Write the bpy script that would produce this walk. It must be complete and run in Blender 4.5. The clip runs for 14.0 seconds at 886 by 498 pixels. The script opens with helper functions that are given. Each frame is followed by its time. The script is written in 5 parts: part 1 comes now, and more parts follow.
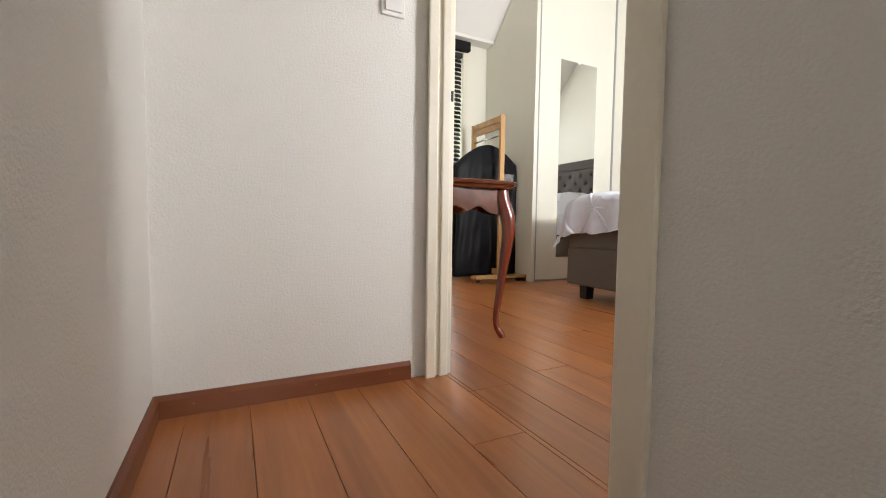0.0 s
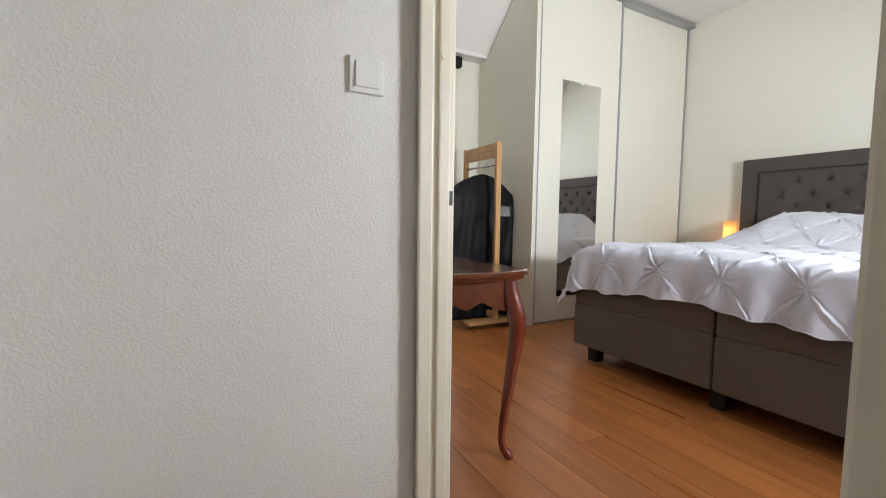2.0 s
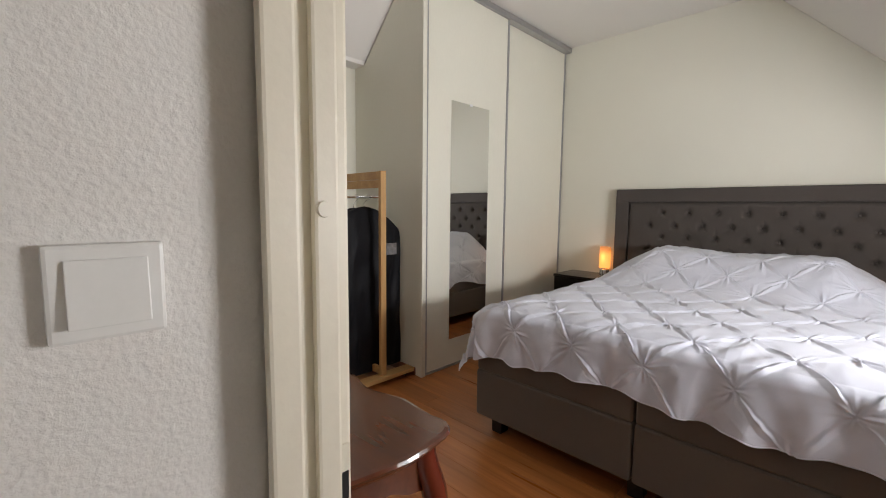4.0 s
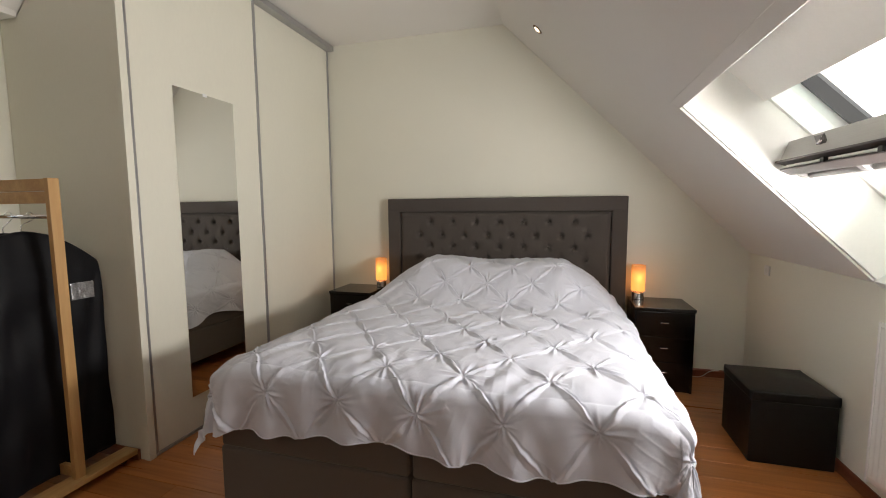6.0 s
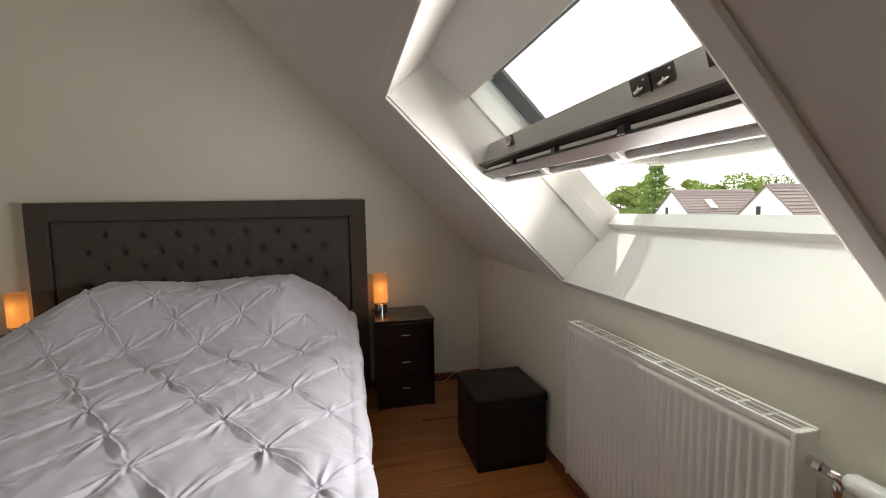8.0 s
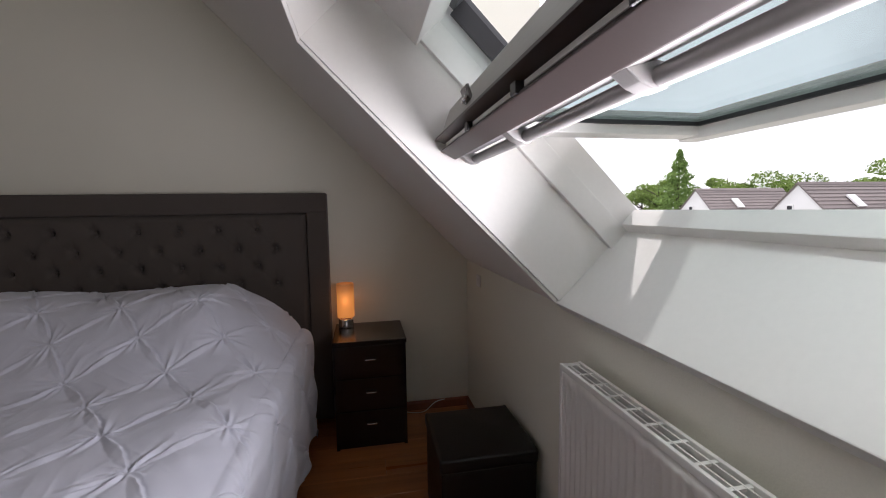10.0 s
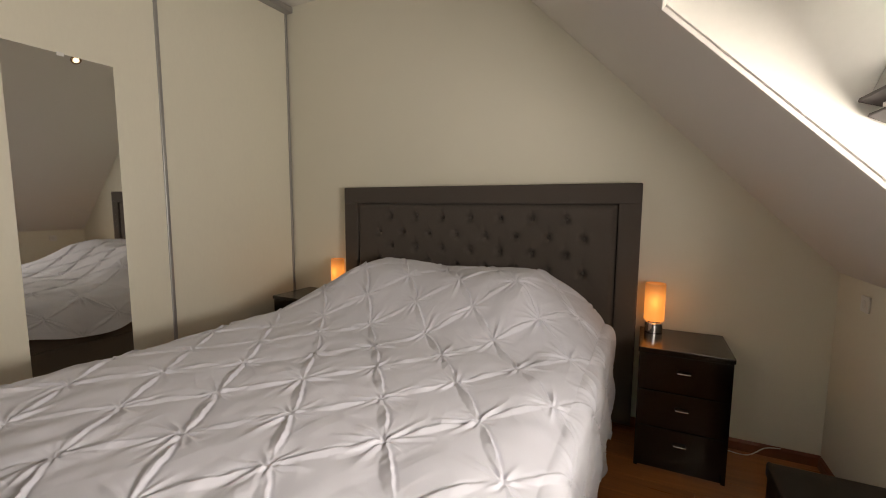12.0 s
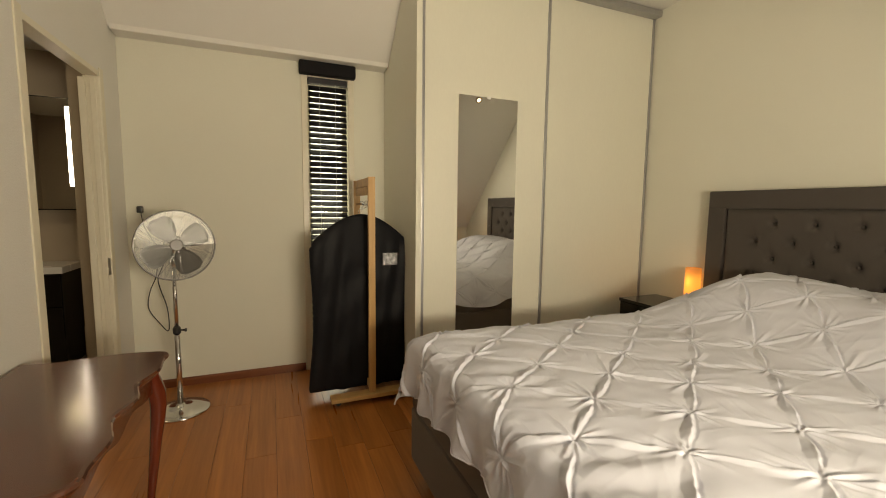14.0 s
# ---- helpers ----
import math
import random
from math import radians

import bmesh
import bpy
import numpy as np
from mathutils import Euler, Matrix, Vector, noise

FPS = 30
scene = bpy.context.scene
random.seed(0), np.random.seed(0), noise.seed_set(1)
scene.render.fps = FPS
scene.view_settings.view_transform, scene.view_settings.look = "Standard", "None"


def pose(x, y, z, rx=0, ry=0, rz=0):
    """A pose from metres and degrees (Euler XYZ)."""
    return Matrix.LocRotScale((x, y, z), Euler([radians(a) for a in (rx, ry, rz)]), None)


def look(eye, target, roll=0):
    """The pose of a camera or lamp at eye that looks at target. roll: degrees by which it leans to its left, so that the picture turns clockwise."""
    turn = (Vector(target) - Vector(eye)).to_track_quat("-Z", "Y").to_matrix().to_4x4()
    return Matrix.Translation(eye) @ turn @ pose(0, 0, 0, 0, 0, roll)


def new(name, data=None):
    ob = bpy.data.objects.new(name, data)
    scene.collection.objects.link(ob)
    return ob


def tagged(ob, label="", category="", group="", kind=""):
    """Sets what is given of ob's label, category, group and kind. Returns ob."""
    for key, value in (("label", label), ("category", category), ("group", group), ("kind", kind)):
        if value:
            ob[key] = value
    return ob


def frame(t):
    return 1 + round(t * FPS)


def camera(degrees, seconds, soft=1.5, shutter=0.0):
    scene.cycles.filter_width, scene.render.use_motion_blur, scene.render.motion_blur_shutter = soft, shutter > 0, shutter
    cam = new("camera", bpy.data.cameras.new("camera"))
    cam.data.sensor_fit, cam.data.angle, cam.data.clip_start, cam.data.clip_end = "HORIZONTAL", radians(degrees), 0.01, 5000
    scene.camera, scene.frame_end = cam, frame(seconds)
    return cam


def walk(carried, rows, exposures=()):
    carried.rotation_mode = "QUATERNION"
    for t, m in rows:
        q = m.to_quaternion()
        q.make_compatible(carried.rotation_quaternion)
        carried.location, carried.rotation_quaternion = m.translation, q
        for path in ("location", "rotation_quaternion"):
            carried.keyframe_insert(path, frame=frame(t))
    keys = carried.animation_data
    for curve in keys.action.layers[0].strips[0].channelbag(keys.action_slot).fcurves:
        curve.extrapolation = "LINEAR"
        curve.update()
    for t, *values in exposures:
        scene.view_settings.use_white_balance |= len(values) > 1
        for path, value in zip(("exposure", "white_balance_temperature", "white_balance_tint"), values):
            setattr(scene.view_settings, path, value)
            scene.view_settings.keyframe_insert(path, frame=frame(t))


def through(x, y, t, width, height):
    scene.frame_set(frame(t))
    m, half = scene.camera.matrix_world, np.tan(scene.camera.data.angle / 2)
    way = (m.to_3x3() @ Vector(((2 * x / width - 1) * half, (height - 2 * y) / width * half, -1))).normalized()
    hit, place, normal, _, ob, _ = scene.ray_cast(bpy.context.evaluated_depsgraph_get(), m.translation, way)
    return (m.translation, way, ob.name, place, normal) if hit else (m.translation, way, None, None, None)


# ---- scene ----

cam = camera(93.5, 14.0, soft=1.0)
PATH = [
    (0, (0.122, -0.018, 0.504), (1.015, 1.768, 0.39), 0.8),
    (0.5, (0.169, 0.062, 0.558), (1.052, 1.852, 0.429), 0.8),
    (1, (0.236, 0.17, 0.682), (1.121, 1.958, 0.548), 0.7),
    (1.5, (0.26, 0.264, 0.767), (1.16, 2.044, 0.627), 0.7),
    (2, (0.278, 0.348, 0.877), (1.224, 2.104, 0.731), 0.7),
    (2.2, (0.3, 0.387, 0.901), (1.275, 2.127, 0.758), 0.7),
    (4.3, (0.586, 0.852, 1.288), (2.085, 2.16, 1.086), 0.4),
    (4.5, (0.635, 0.863, 1.307), (2.185, 2.11, 1.105), 0.2),
    (5, (0.691, 0.884, 1.328), (2.374, 1.951, 1.125), -0.0),
    (5.5, (0.791, 0.892, 1.328), (2.599, 1.724, 1.131), -0.2),
    (6, (0.911, 0.895, 1.337), (2.827, 1.438, 1.146), -0.4),
    (6.5, (1.032, 0.84, 1.335), (3.01, 1.071, 1.152), -0.7),
    (7, (1.19, 0.743, 1.351), (3.18, 0.673, 1.169), -0.9),
    (7.5, (1.302, 0.649, 1.359), (3.271, 0.351, 1.169), -0.9),
    (8, (1.43, 0.54, 1.347), (3.368, 0.083, 1.16), -1.0),
    (8.2, (1.492, 0.487, 1.353), (3.42, -0.011, 1.166), -1.0),
    (10.3, (1.967, 0.177, 1.325), (3.934, -0.126, 1.131), -0.7),
    (10.5, (2.009, 0.197, 1.328), (3.988, -0.01, 1.129), -0.5),
    (11, (2.075, 0.248, 1.325), (4.062, 0.354, 1.124), -0.2),
    (11.5, (2.031, 0.303, 1.316), (3.961, 0.785, 1.108), 0.0),
    (12, (1.942, 0.359, 1.306), (3.728, 1.233, 1.095), 0.3),
    (12.5, (1.859, 0.418, 1.284), (3.43, 1.64, 1.083), 0.5),
    (13, (1.78, 0.443, 1.282), (3.08, 1.948, 1.076), 0.7),
    (13.5, (1.706, 0.445, 1.293), (2.724, 2.154, 1.083), 0.8),
    (14, (1.659, 0.442, 1.301), (2.418, 2.281, 1.101), 0.7),
]

EXPOSURES = [
    (0.0, 0.90, 6250, 11), (1.0, 0.72, 6050, 10), (1.5, 0.62, 6000, 9), (2.2, 0.45, 5950, 9), (4.5, -0.04, 6500, 14), (6.0, -0.10, 6700, 12), (7.0, -0.62, 6650, 12), (8.2, -1.04, 6850, 15),
    (10.5, -1.58, 6100, 21), (11.2, -1.28, 6450, 20), (12.0, -0.70, 7600, 15), (12.5, -0.44, 8900, 12), (14.0, -0.2, 9300, 8),
]
walk(cam, [(t, look(eye, target, roll)) for t, eye, target, roll in PATH], EXPOSURES)

# ---------------------------------------------------------------- light
SUN = Vector((0.45, 0.16, 0.88)).normalized()
world = bpy.data.worlds.new("sky")
scene.world = world
world.use_nodes = True
wn = world.node_tree.nodes
sky = wn.new("ShaderNodeTexSky")
sky.sky_type = "NISHITA"
sky.sun_disc = False
sky.sun_elevation = math.asin(SUN.z)
sky.sun_rotation = math.atan2(SUN.x, SUN.y)
sky.dust_density = 3.0
# bright broken cloud over the blue
cloud, veil, cover = wn.new("ShaderNodeTexNoise"), wn.new("ShaderNodeMix"), wn.new("ShaderNodeMapRange")
place = wn.new("ShaderNodeTexCoord")
cloud.inputs["Scale"].default_value, cloud.inputs["Detail"].default_value = 2.2, 7
cover.inputs["From Min"].default_value, cover.inputs["From Max"].default_value = 0.38, 0.58
cover.inputs["To Min"].default_value, cover.inputs["To Max"].default_value = 0.45, 1.0
veil.data_type = "RGBA"
veil.inputs["B"].default_value = (36.0, 36.2, 36.6, 1)
world.node_tree.links.new(place.outputs["Generated"], cloud.inputs["Vector"])
world.node_tree.links.new(cloud.outputs["Fac"], cover.inputs["Value"])
world.node_tree.links.new(cover.outputs[0], veil.inputs["Factor"])
world.node_tree.links.new(sky.outputs[0], veil.inputs["A"])
world.node_tree.links.new(veil.outputs["Result"], wn["Background"].inputs[0])
wn["Background"].inputs[1].default_value = 0.15


def lamp(name, kind, m, power, color, **more):
    data = bpy.data.lights.new(name, kind)
    data.energy, data.color = power, color
    if "size" in more:
        data.shape, data.size, data.size_y = "RECTANGLE", more["size"], more["size_y"]
    if "angle" in more:
        data.angle = more["angle"]
    if "spread" in more:
        data.spread = more["spread"]
    if "radius" in more:
        data.shadow_soft_size = more["radius"]
    ob = new(name, data)
    ob.matrix_world = m
    return ob


lamp("sun", "SUN", look(SUN * 20, (0, 0, 0)), 5.0, (1.0, 0.95, 0.86), angle=radians(0.6))
# sky light in the roof window's opening; added fill in the unseen stairwell
# tilted upward, so it also stands for bounce off the sunlit sill
lamp("roof_window_light", "AREA", look((2.36, -0.37, 1.23), (2.40, 0.63, 1.83)), 52.0, (1.0, 0.985, 0.955), size=0.80, size_y=0.30, spread=radians(170))
# warm fill lamp, added low in the stairwell; no source known there
lamp("stair_fill_light", "AREA", look((0.40, -2.32, 1.05), (0.15, 0.0, 0.7)), 2.4, (1.0, 0.66, 0.34), size=0.5, size_y=0.9)


# ---------------------------------------------------------------- materials
def material(name, color, rough=0.6, metal=0.0, bump=0.0, grain=200.0, vary=0.06, blotch=3.0, stretch=(1, 1, 1), spec=0.5, coat=0.0, random_object=0.0, island=0.0, sheen=0.0, through=0.0):
    """A surface with fine relief and variation at two scales, in metres."""
    m = bpy.data.materials.new(name)
    m.use_nodes = True
    nt = m.node_tree
    n, link = nt.nodes, nt.links.new
    p = n["Principled BSDF"]
    p.inputs["Metallic"].default_value = metal
    p.inputs["Specular IOR Level"].default_value = spec
    p.inputs["Coat Weight"].default_value = coat
    p.inputs["Coat Roughness"].default_value = 0.15
    p.inputs["Sheen Weight"].default_value = sheen
    co = n.new("ShaderNodeTexCoord")
    mp = n.new("ShaderNodeMapping")
    mp.inputs["Scale"].default_value = stretch
    link(co.outputs["Object"], mp.inputs["Vector"])
    big, fine = n.new("ShaderNodeTexNoise"), n.new("ShaderNodeTexNoise")
    big.inputs["Scale"].default_value, big.inputs["Detail"].default_value = blotch, 4
    fine.inputs["Scale"].default_value, fine.inputs["Detail"].default_value = grain, 5
    link(mp.outputs[0], big.inputs["Vector"])
    link(mp.outputs[0], fine.inputs["Vector"])
    add = n.new("ShaderNodeMath")
    add.operation = "ADD"
    link(big.outputs["Fac"], add.inputs[0])
    link(fine.outputs["Fac"], add.inputs[1])
    val = n.new("ShaderNodeMapRange")
    val.inputs["From Min"].default_value, val.inputs["From Max"].default_value = 0.6, 1.4
    val.inputs["To Min"].default_value, val.inputs["To Max"].default_value = 1 - vary, 1 + vary
    link(add.outputs[0], val.inputs["Value"])
    last = val.outputs[0]
    for amount, node, out in ((random_object, "ShaderNodeObjectInfo", "Random"), (island, "ShaderNodeNewGeometry", "Random Per Island")):
        if amount:
            info = n.new(node)
            r = n.new("ShaderNodeMapRange")
            r.inputs["To Min"].default_value, r.inputs["To Max"].default_value = 1 - amount, 1 + amount
            link(info.outputs[out], r.inputs["Value"])
            mul = n.new("ShaderNodeMath")
            mul.operation = "MULTIPLY"
            link(last, mul.inputs[0])
            link(r.outputs[0], mul.inputs[1])
            last = mul.outputs[0]
    mix = n.new("ShaderNodeVectorMath")
    mix.operation = "SCALE"
    mix.inputs[0].default_value = color
    link(last, mix.inputs["Scale"])
    link(mix.outputs[0], p.inputs["Base Color"])
    if through:
        thin, both = n.new("ShaderNodeBsdfTranslucent"), n.new("ShaderNodeMixShader")
        both.inputs[0].default_value = through
        link(mix.outputs[0], thin.inputs["Color"])
        link(p.outputs[0], both.inputs[1])
        link(thin.outputs[0], both.inputs[2])
        link(both.outputs[0], n["Material Output"].inputs[0])
    rr = n.new("ShaderNodeMapRange")
    rr.inputs["From Min"].default_value, rr.inputs["From Max"].default_value = 0.3, 0.7
    rr.inputs["To Min"].default_value, rr.inputs["To Max"].default_value = max(0.02, rough * 0.85), min(1, rough * 1.15)
    link(big.outputs["Fac"], rr.inputs["Value"])
    link(rr.outputs[0], p.inputs["Roughness"])
    if bump:
        b = n.new("ShaderNodeBump")
        b.inputs["Strength"].default_value, b.inputs["Distance"].default_value = 1.0, bump
        link(fine.outputs["Fac"], b.inputs["Height"])
        link(b.outputs[0], p.inputs["Normal"])
    return m


def glowing(name, color, strength, base=(0.8, 0.8, 0.8)):
    m = bpy.data.materials.new(name)
    m.use_nodes = True
    p = m.node_tree.nodes["Principled BSDF"]
    p.inputs["Base Color"].default_value = (*base, 1)
    p.inputs["Emission Color"].default_value = (*color, 1)
    p.inputs["Emission Strength"].default_value = strength
    p.inputs["Roughness"].default_value = 0.5
    return m


def wood(name, dark, light, scale, rough, coat=0.0, random_object=0.0, axis=1, contrast=1.0, island=0.0):
    """Wood whose grain runs along one axis."""
    m = bpy.data.materials.new(name)
    m.use_nodes = True
    n, link = m.node_tree.nodes, m.node_tree.links.new
    p = n["Principled BSDF"]
    p.inputs["Coat Weight"].default_value, p.inputs["Coat Roughness"].default_value = coat, 0.2
    co = n.new("ShaderNodeTexCoord")
    mp = n.new("ShaderNodeMapping")
    st = [scale, scale, scale]
    st[axis] = scale * 0.05
    mp.inputs["Scale"].default_value = st
    info = n.new("ShaderNodeObjectInfo")
    shift = n.new("ShaderNodeVectorMath")
    shift.operation = "MULTIPLY_ADD"
    link(info.outputs["Random"], shift.inputs[0])
    shift.inputs[1].default_value = (7.3, 31.0, 11.7)
    link(co.outputs["Object"], shift.inputs[2])
    link(shift.outputs[0], mp.inputs["Vector"])
    grain, streak = n.new("ShaderNodeTexNoise"), n.new("ShaderNodeTexNoise")
    grain.inputs["Scale"].default_value, grain.inputs["Detail"].default_value, grain.inputs["Distortion"].default_value = 1.0, 8, 0.6
    streak.inputs["Scale"].default_value, streak.inputs["Detail"].default_value = 5.0, 3
    link(mp.outputs[0], grain.inputs["Vector"])
    link(mp.outputs[0], streak.inputs["Vector"])
    add = n.new("ShaderNodeMath")
    add.operation = "MULTIPLY_ADD"
    link(streak.outputs["Fac"], add.inputs[0])
    add.inputs[1].default_value = 0.45
    link(grain.outputs["Fac"], add.inputs[2])
    fit = n.new("ShaderNodeMapRange")
    fit.inputs["From Min"].default_value, fit.inputs["From Max"].default_value = 0.725 - 0.25 / contrast, 0.725 + 0.25 / contrast
    link(add.outputs[0], fit.inputs["Value"])
    ramp = n.new("ShaderNodeMix")
    ramp.data_type = "RGBA"
    ramp.inputs["A"].default_value, ramp.inputs["B"].default_value = (*dark, 1), (*light, 1)
    link(fit.outputs[0], ramp.inputs["Factor"])
    out = ramp.outputs["Result"]
    if random_object:
        r = n.new("ShaderNodeMapRange")
        r.inputs["To Min"].default_value, r.inputs["To Max"].default_value = 1 - random_object, 1 + random_object
        link(info.outputs["Random"], r.inputs["Value"])
        sc = n.new("ShaderNodeVectorMath")
        sc.operation = "SCALE"
        link(out, sc.inputs[0])
        link(r.outputs[0], sc.inputs["Scale"])
        out = sc.outputs[0]
    link(out, p.inputs["Base Color"])
    rr = n.new("ShaderNodeMapRange")
    rr.inputs["To Min"].default_value, rr.inputs["To Max"].default_value = rough * 0.8, rough * 1.25
    link(grain.outputs["Fac"], rr.inputs["Value"])
    link(rr.outputs[0], p.inputs["Roughness"])
    b = n.new("ShaderNodeBump")
    b.inputs["Strength"].default_value, b.inputs["Distance"].default_value = 0.5, 0.0006
    link(grain.outputs["Fac"], b.inputs["Height"])
    link(b.outputs[0], p.inputs["Normal"])
    return m


def glass_material(name, tint=(0.95, 0.98, 0.97)):
    m = bpy.data.materials.new(name)
    m.use_nodes = True
    n, link = m.node_tree.nodes, m.node_tree.links.new
    clear, gloss, mix = n.new("ShaderNodeBsdfTransparent"), n.new("ShaderNodeBsdfGlossy"), n.new("ShaderNodeMixShader")
    clear.inputs[0].default_value = (*tint, 1)
    gloss.inputs["Roughness"].default_value = 0.02
    mix.inputs[0].default_value = 0.11
    link(clear.outputs[0], mix.inputs[1])
    link(gloss.outputs[0], mix.inputs[2])
    link(mix.outputs[0], n["Material Output"].inputs[0])
    return m


M_WALL = material("wall_paint", (0.80, 0.785, 0.68), 0.85, bump=0.0006, grain=230, vary=0.03, blotch=1.5)
M_HALL = material("hall_wall_paint", (0.80, 0.785, 0.75), 0.85, bump=0.0018, grain=170, vary=0.03, blotch=1.5)
M_CEIL = material("ceiling_paint", (0.80, 0.78, 0.74), 0.85, bump=0.0005, grain=200, vary=0.02, blotch=1.0)
M_TRIM = material("cream_gloss_paint", (0.80, 0.75, 0.62), 0.38, bump=0.0004, grain=60, vary=0.03, blotch=4)
M_REVEAL = material("white_lacquered_board", (0.83, 0.82, 0.78), 0.42, bump=0.0003, grain=60, vary=0.02)
M_PLANK = wood("jatoba_laminate", (0.27, 0.084, 0.019), (0.54, 0.205, 0.060), 14, 0.29, coat=0.12, random_object=0.10, axis=1, contrast=0.78)
M_GROOVE = material("dark_joint", (0.05, 0.02, 0.01), 0.8)
M_BASE = wood("baseboard_veneer", (0.15, 0.04, 0.016), (0.26, 0.085, 0.035), 14, 0.35, coat=0.2, axis=1, contrast=0.7)
M_BASEX = wood("baseboard_veneer_x", (0.15, 0.04, 0.016), (0.26, 0.085, 0.035), 14, 0.35, coat=0.2, axis=0, contrast=0.7)
M_MAHOG = wood("mahogany", (0.070, 0.017, 0.007), (0.15, 0.042, 0.015), 10, 0.15, coat=0.4, axis=1, contrast=0.6)
M_MAHOG_V = wood("mahogany_upright", (0.11, 0.016, 0.008), (0.22, 0.042, 0.018), 12, 0.25, coat=0.6, axis=2, contrast=0.7)
M_PINE = wood("pine", (0.47, 0.25, 0.085), (0.66, 0.41, 0.17), 16, 0.45, axis=2, contrast=0.9)
M_PINEX = wood("pine_flat", (0.47, 0.25, 0.085), (0.66, 0.41, 0.17), 16, 0.45, axis=0, contrast=0.9)
M_WARD = material("white_melamine", (0.80, 0.785, 0.675), 0.45, bump=0.0002, grain=90, vary=0.02, stretch=(1, 1, 0.3))
M_ALU = material("brushed_aluminium", (0.46, 0.46, 0.47), 0.38, metal=0.8, bump=0.0002, grain=300, vary=0.08, stretch=(1, 1, 0.05))
M_ALU_DARK = material("dark_aluminium", (0.10, 0.10, 0.105), 0.45, metal=0.3, vary=0.08)
M_CHROME = material("chrome", (0.75, 0.75, 0.75), 0.12, metal=1.0, vary=0.03)
M_MIRROR = material("mirror_silver", (0.88, 0.89, 0.88), 0.02, metal=1.0, vary=0.0)
M_FABRIC = material("charcoal_upholstery", (0.135, 0.115, 0.100), 0.9, bump=0.0006, grain=900, vary=0.14, blotch=5, sheen=0.12)
M_FABRIC_H = material("charcoal_headboard_fabric", (0.074, 0.061, 0.053), 0.88, bump=0.0006, grain=900, vary=0.14, blotch=6, sheen=0.1)
M_LINEN = material("white_cotton", (0.685, 0.70, 0.79), 0.9, bump=0.0004, grain=700, vary=0.02, blotch=6, sheen=0.2)
M_BLACKBROWN = wood("black_brown_veneer", (0.002, 0.0015, 0.0015), (0.006, 0.004, 0.0035), 12, 0.20, coat=0.1, axis=0, contrast=0.7)
M_LEATHER = material("black_leatherette", (0.006, 0.0055, 0.0055), 0.4, spec=0.35, bump=0.0008, grain=260, vary=0.15, blotch=8)
M_BAG = material("black_nylon", (0.007, 0.007, 0.009), 0.55, spec=0.2, bump=0.0005, grain=500, vary=0.2, blotch=7)
M_CLEAR = material("clear_plastic_label", (0.30, 0.30, 0.31), 0.12, metal=0.5, bump=0.01, grain=30, vary=0.4, blotch=40)
M_BLACK = material("black_plastic", (0.018, 0.018, 0.02), 0.4, vary=0.1)
M_SLAT = material("dark_blind_slat", (0.035, 0.033, 0.038), 0.42, vary=0.12)
M_CASSETTE = material("black_woven_fabric", (0.016, 0.015, 0.016), 0.9, spec=0.2, bump=0.0004, grain=600, vary=0.1)
M_WHITEP = material("white_plastic", (0.80, 0.80, 0.77), 0.35, vary=0.02)
M_RAD = material("radiator_enamel", (0.82, 0.80, 0.76), 0.35, bump=0.0002, grain=80, vary=0.02)
M_CORD = material("white_cord", (0.75, 0.75, 0.72), 0.5)
M_SHADE = glowing("lit_lamp_glass", (1.0, 0.34, 0.065), 1.25, (0.45, 0.25, 0.12))
sn, sl = M_SHADE.node_tree.nodes, M_SHADE.node_tree.links.new
place, apart, fade = sn.new("ShaderNodeTexCoord"), sn.new("ShaderNodeSeparateXYZ"), sn.new("ShaderNodeMapRange")
fade.interpolation_type = "SMOOTHSTEP"
fade.inputs["From Min"].default_value, fade.inputs["From Max"].default_value = 0.80, 0.89
fade.inputs["To Min"].default_value, fade.inputs["To Max"].default_value = 1.45, 0.42
sl(place.outputs["Object"], apart.inputs[0])
sl(apart.outputs["Z"], fade.inputs["Value"])
sl(fade.outputs[0], sn["Principled BSDF"].inputs["Emission Strength"])
M_LED = glowing("led_tube", (1.0, 0.95, 0.97), 9.0)
M_BRONZE = material("brown_metal_ring", (0.20, 0.12, 0.06), 0.35, metal=0.6, vary=0.1)
M_SPOT = glowing("spot_bulb", (1.0, 0.8, 0.55), 4.0)
M_GLASS = glass_material("window_glass")
M_SUNGLASS = glass_material("coated_window_glass", (0.62, 0.68, 0.67))
M_TILE = material("beige_tile", (0.45, 0.38, 0.30), 0.35, vary=0.08)
M_GREY = material("grey_rubber", (0.060, 0.046, 0.044), 0.45, vary=0.05)
# greyer copy of the aluminium, with the bar's backlit shade in its colour
M_BAR = material("backlit_aluminium", (0.40, 0.39, 0.37), 0.4, metal=0.4, bump=0.0002, grain=300, vary=0.08, stretch=(0.05, 1, 1))
M_ROD = material("grey_painted_rod", (0.24, 0.23, 0.225), 0.35, vary=0.05)
M_CATCH = material("dark_steel_plate", (0.16, 0.155, 0.145), 0.35, metal=0.8, vary=0.15, blotch=30)
M_STEEL = material("brushed_steel", (0.24, 0.236, 0.228), 0.32, metal=1.0, vary=0.06)
M_STONE = material("white_basin_stone", (0.75, 0.73, 0.69), 0.25, vary=0.03)
M_WHITEWALL = material("white_render", (0.78, 0.78, 0.76), 0.9, bump=0.003, grain=30, vary=0.05, blotch=0.8)
M_ROOF = material("grey_brown_roof_tile", (0.22, 0.19, 0.175), 0.85, vary=0.2, blotch=1.2, random_object=0.14)
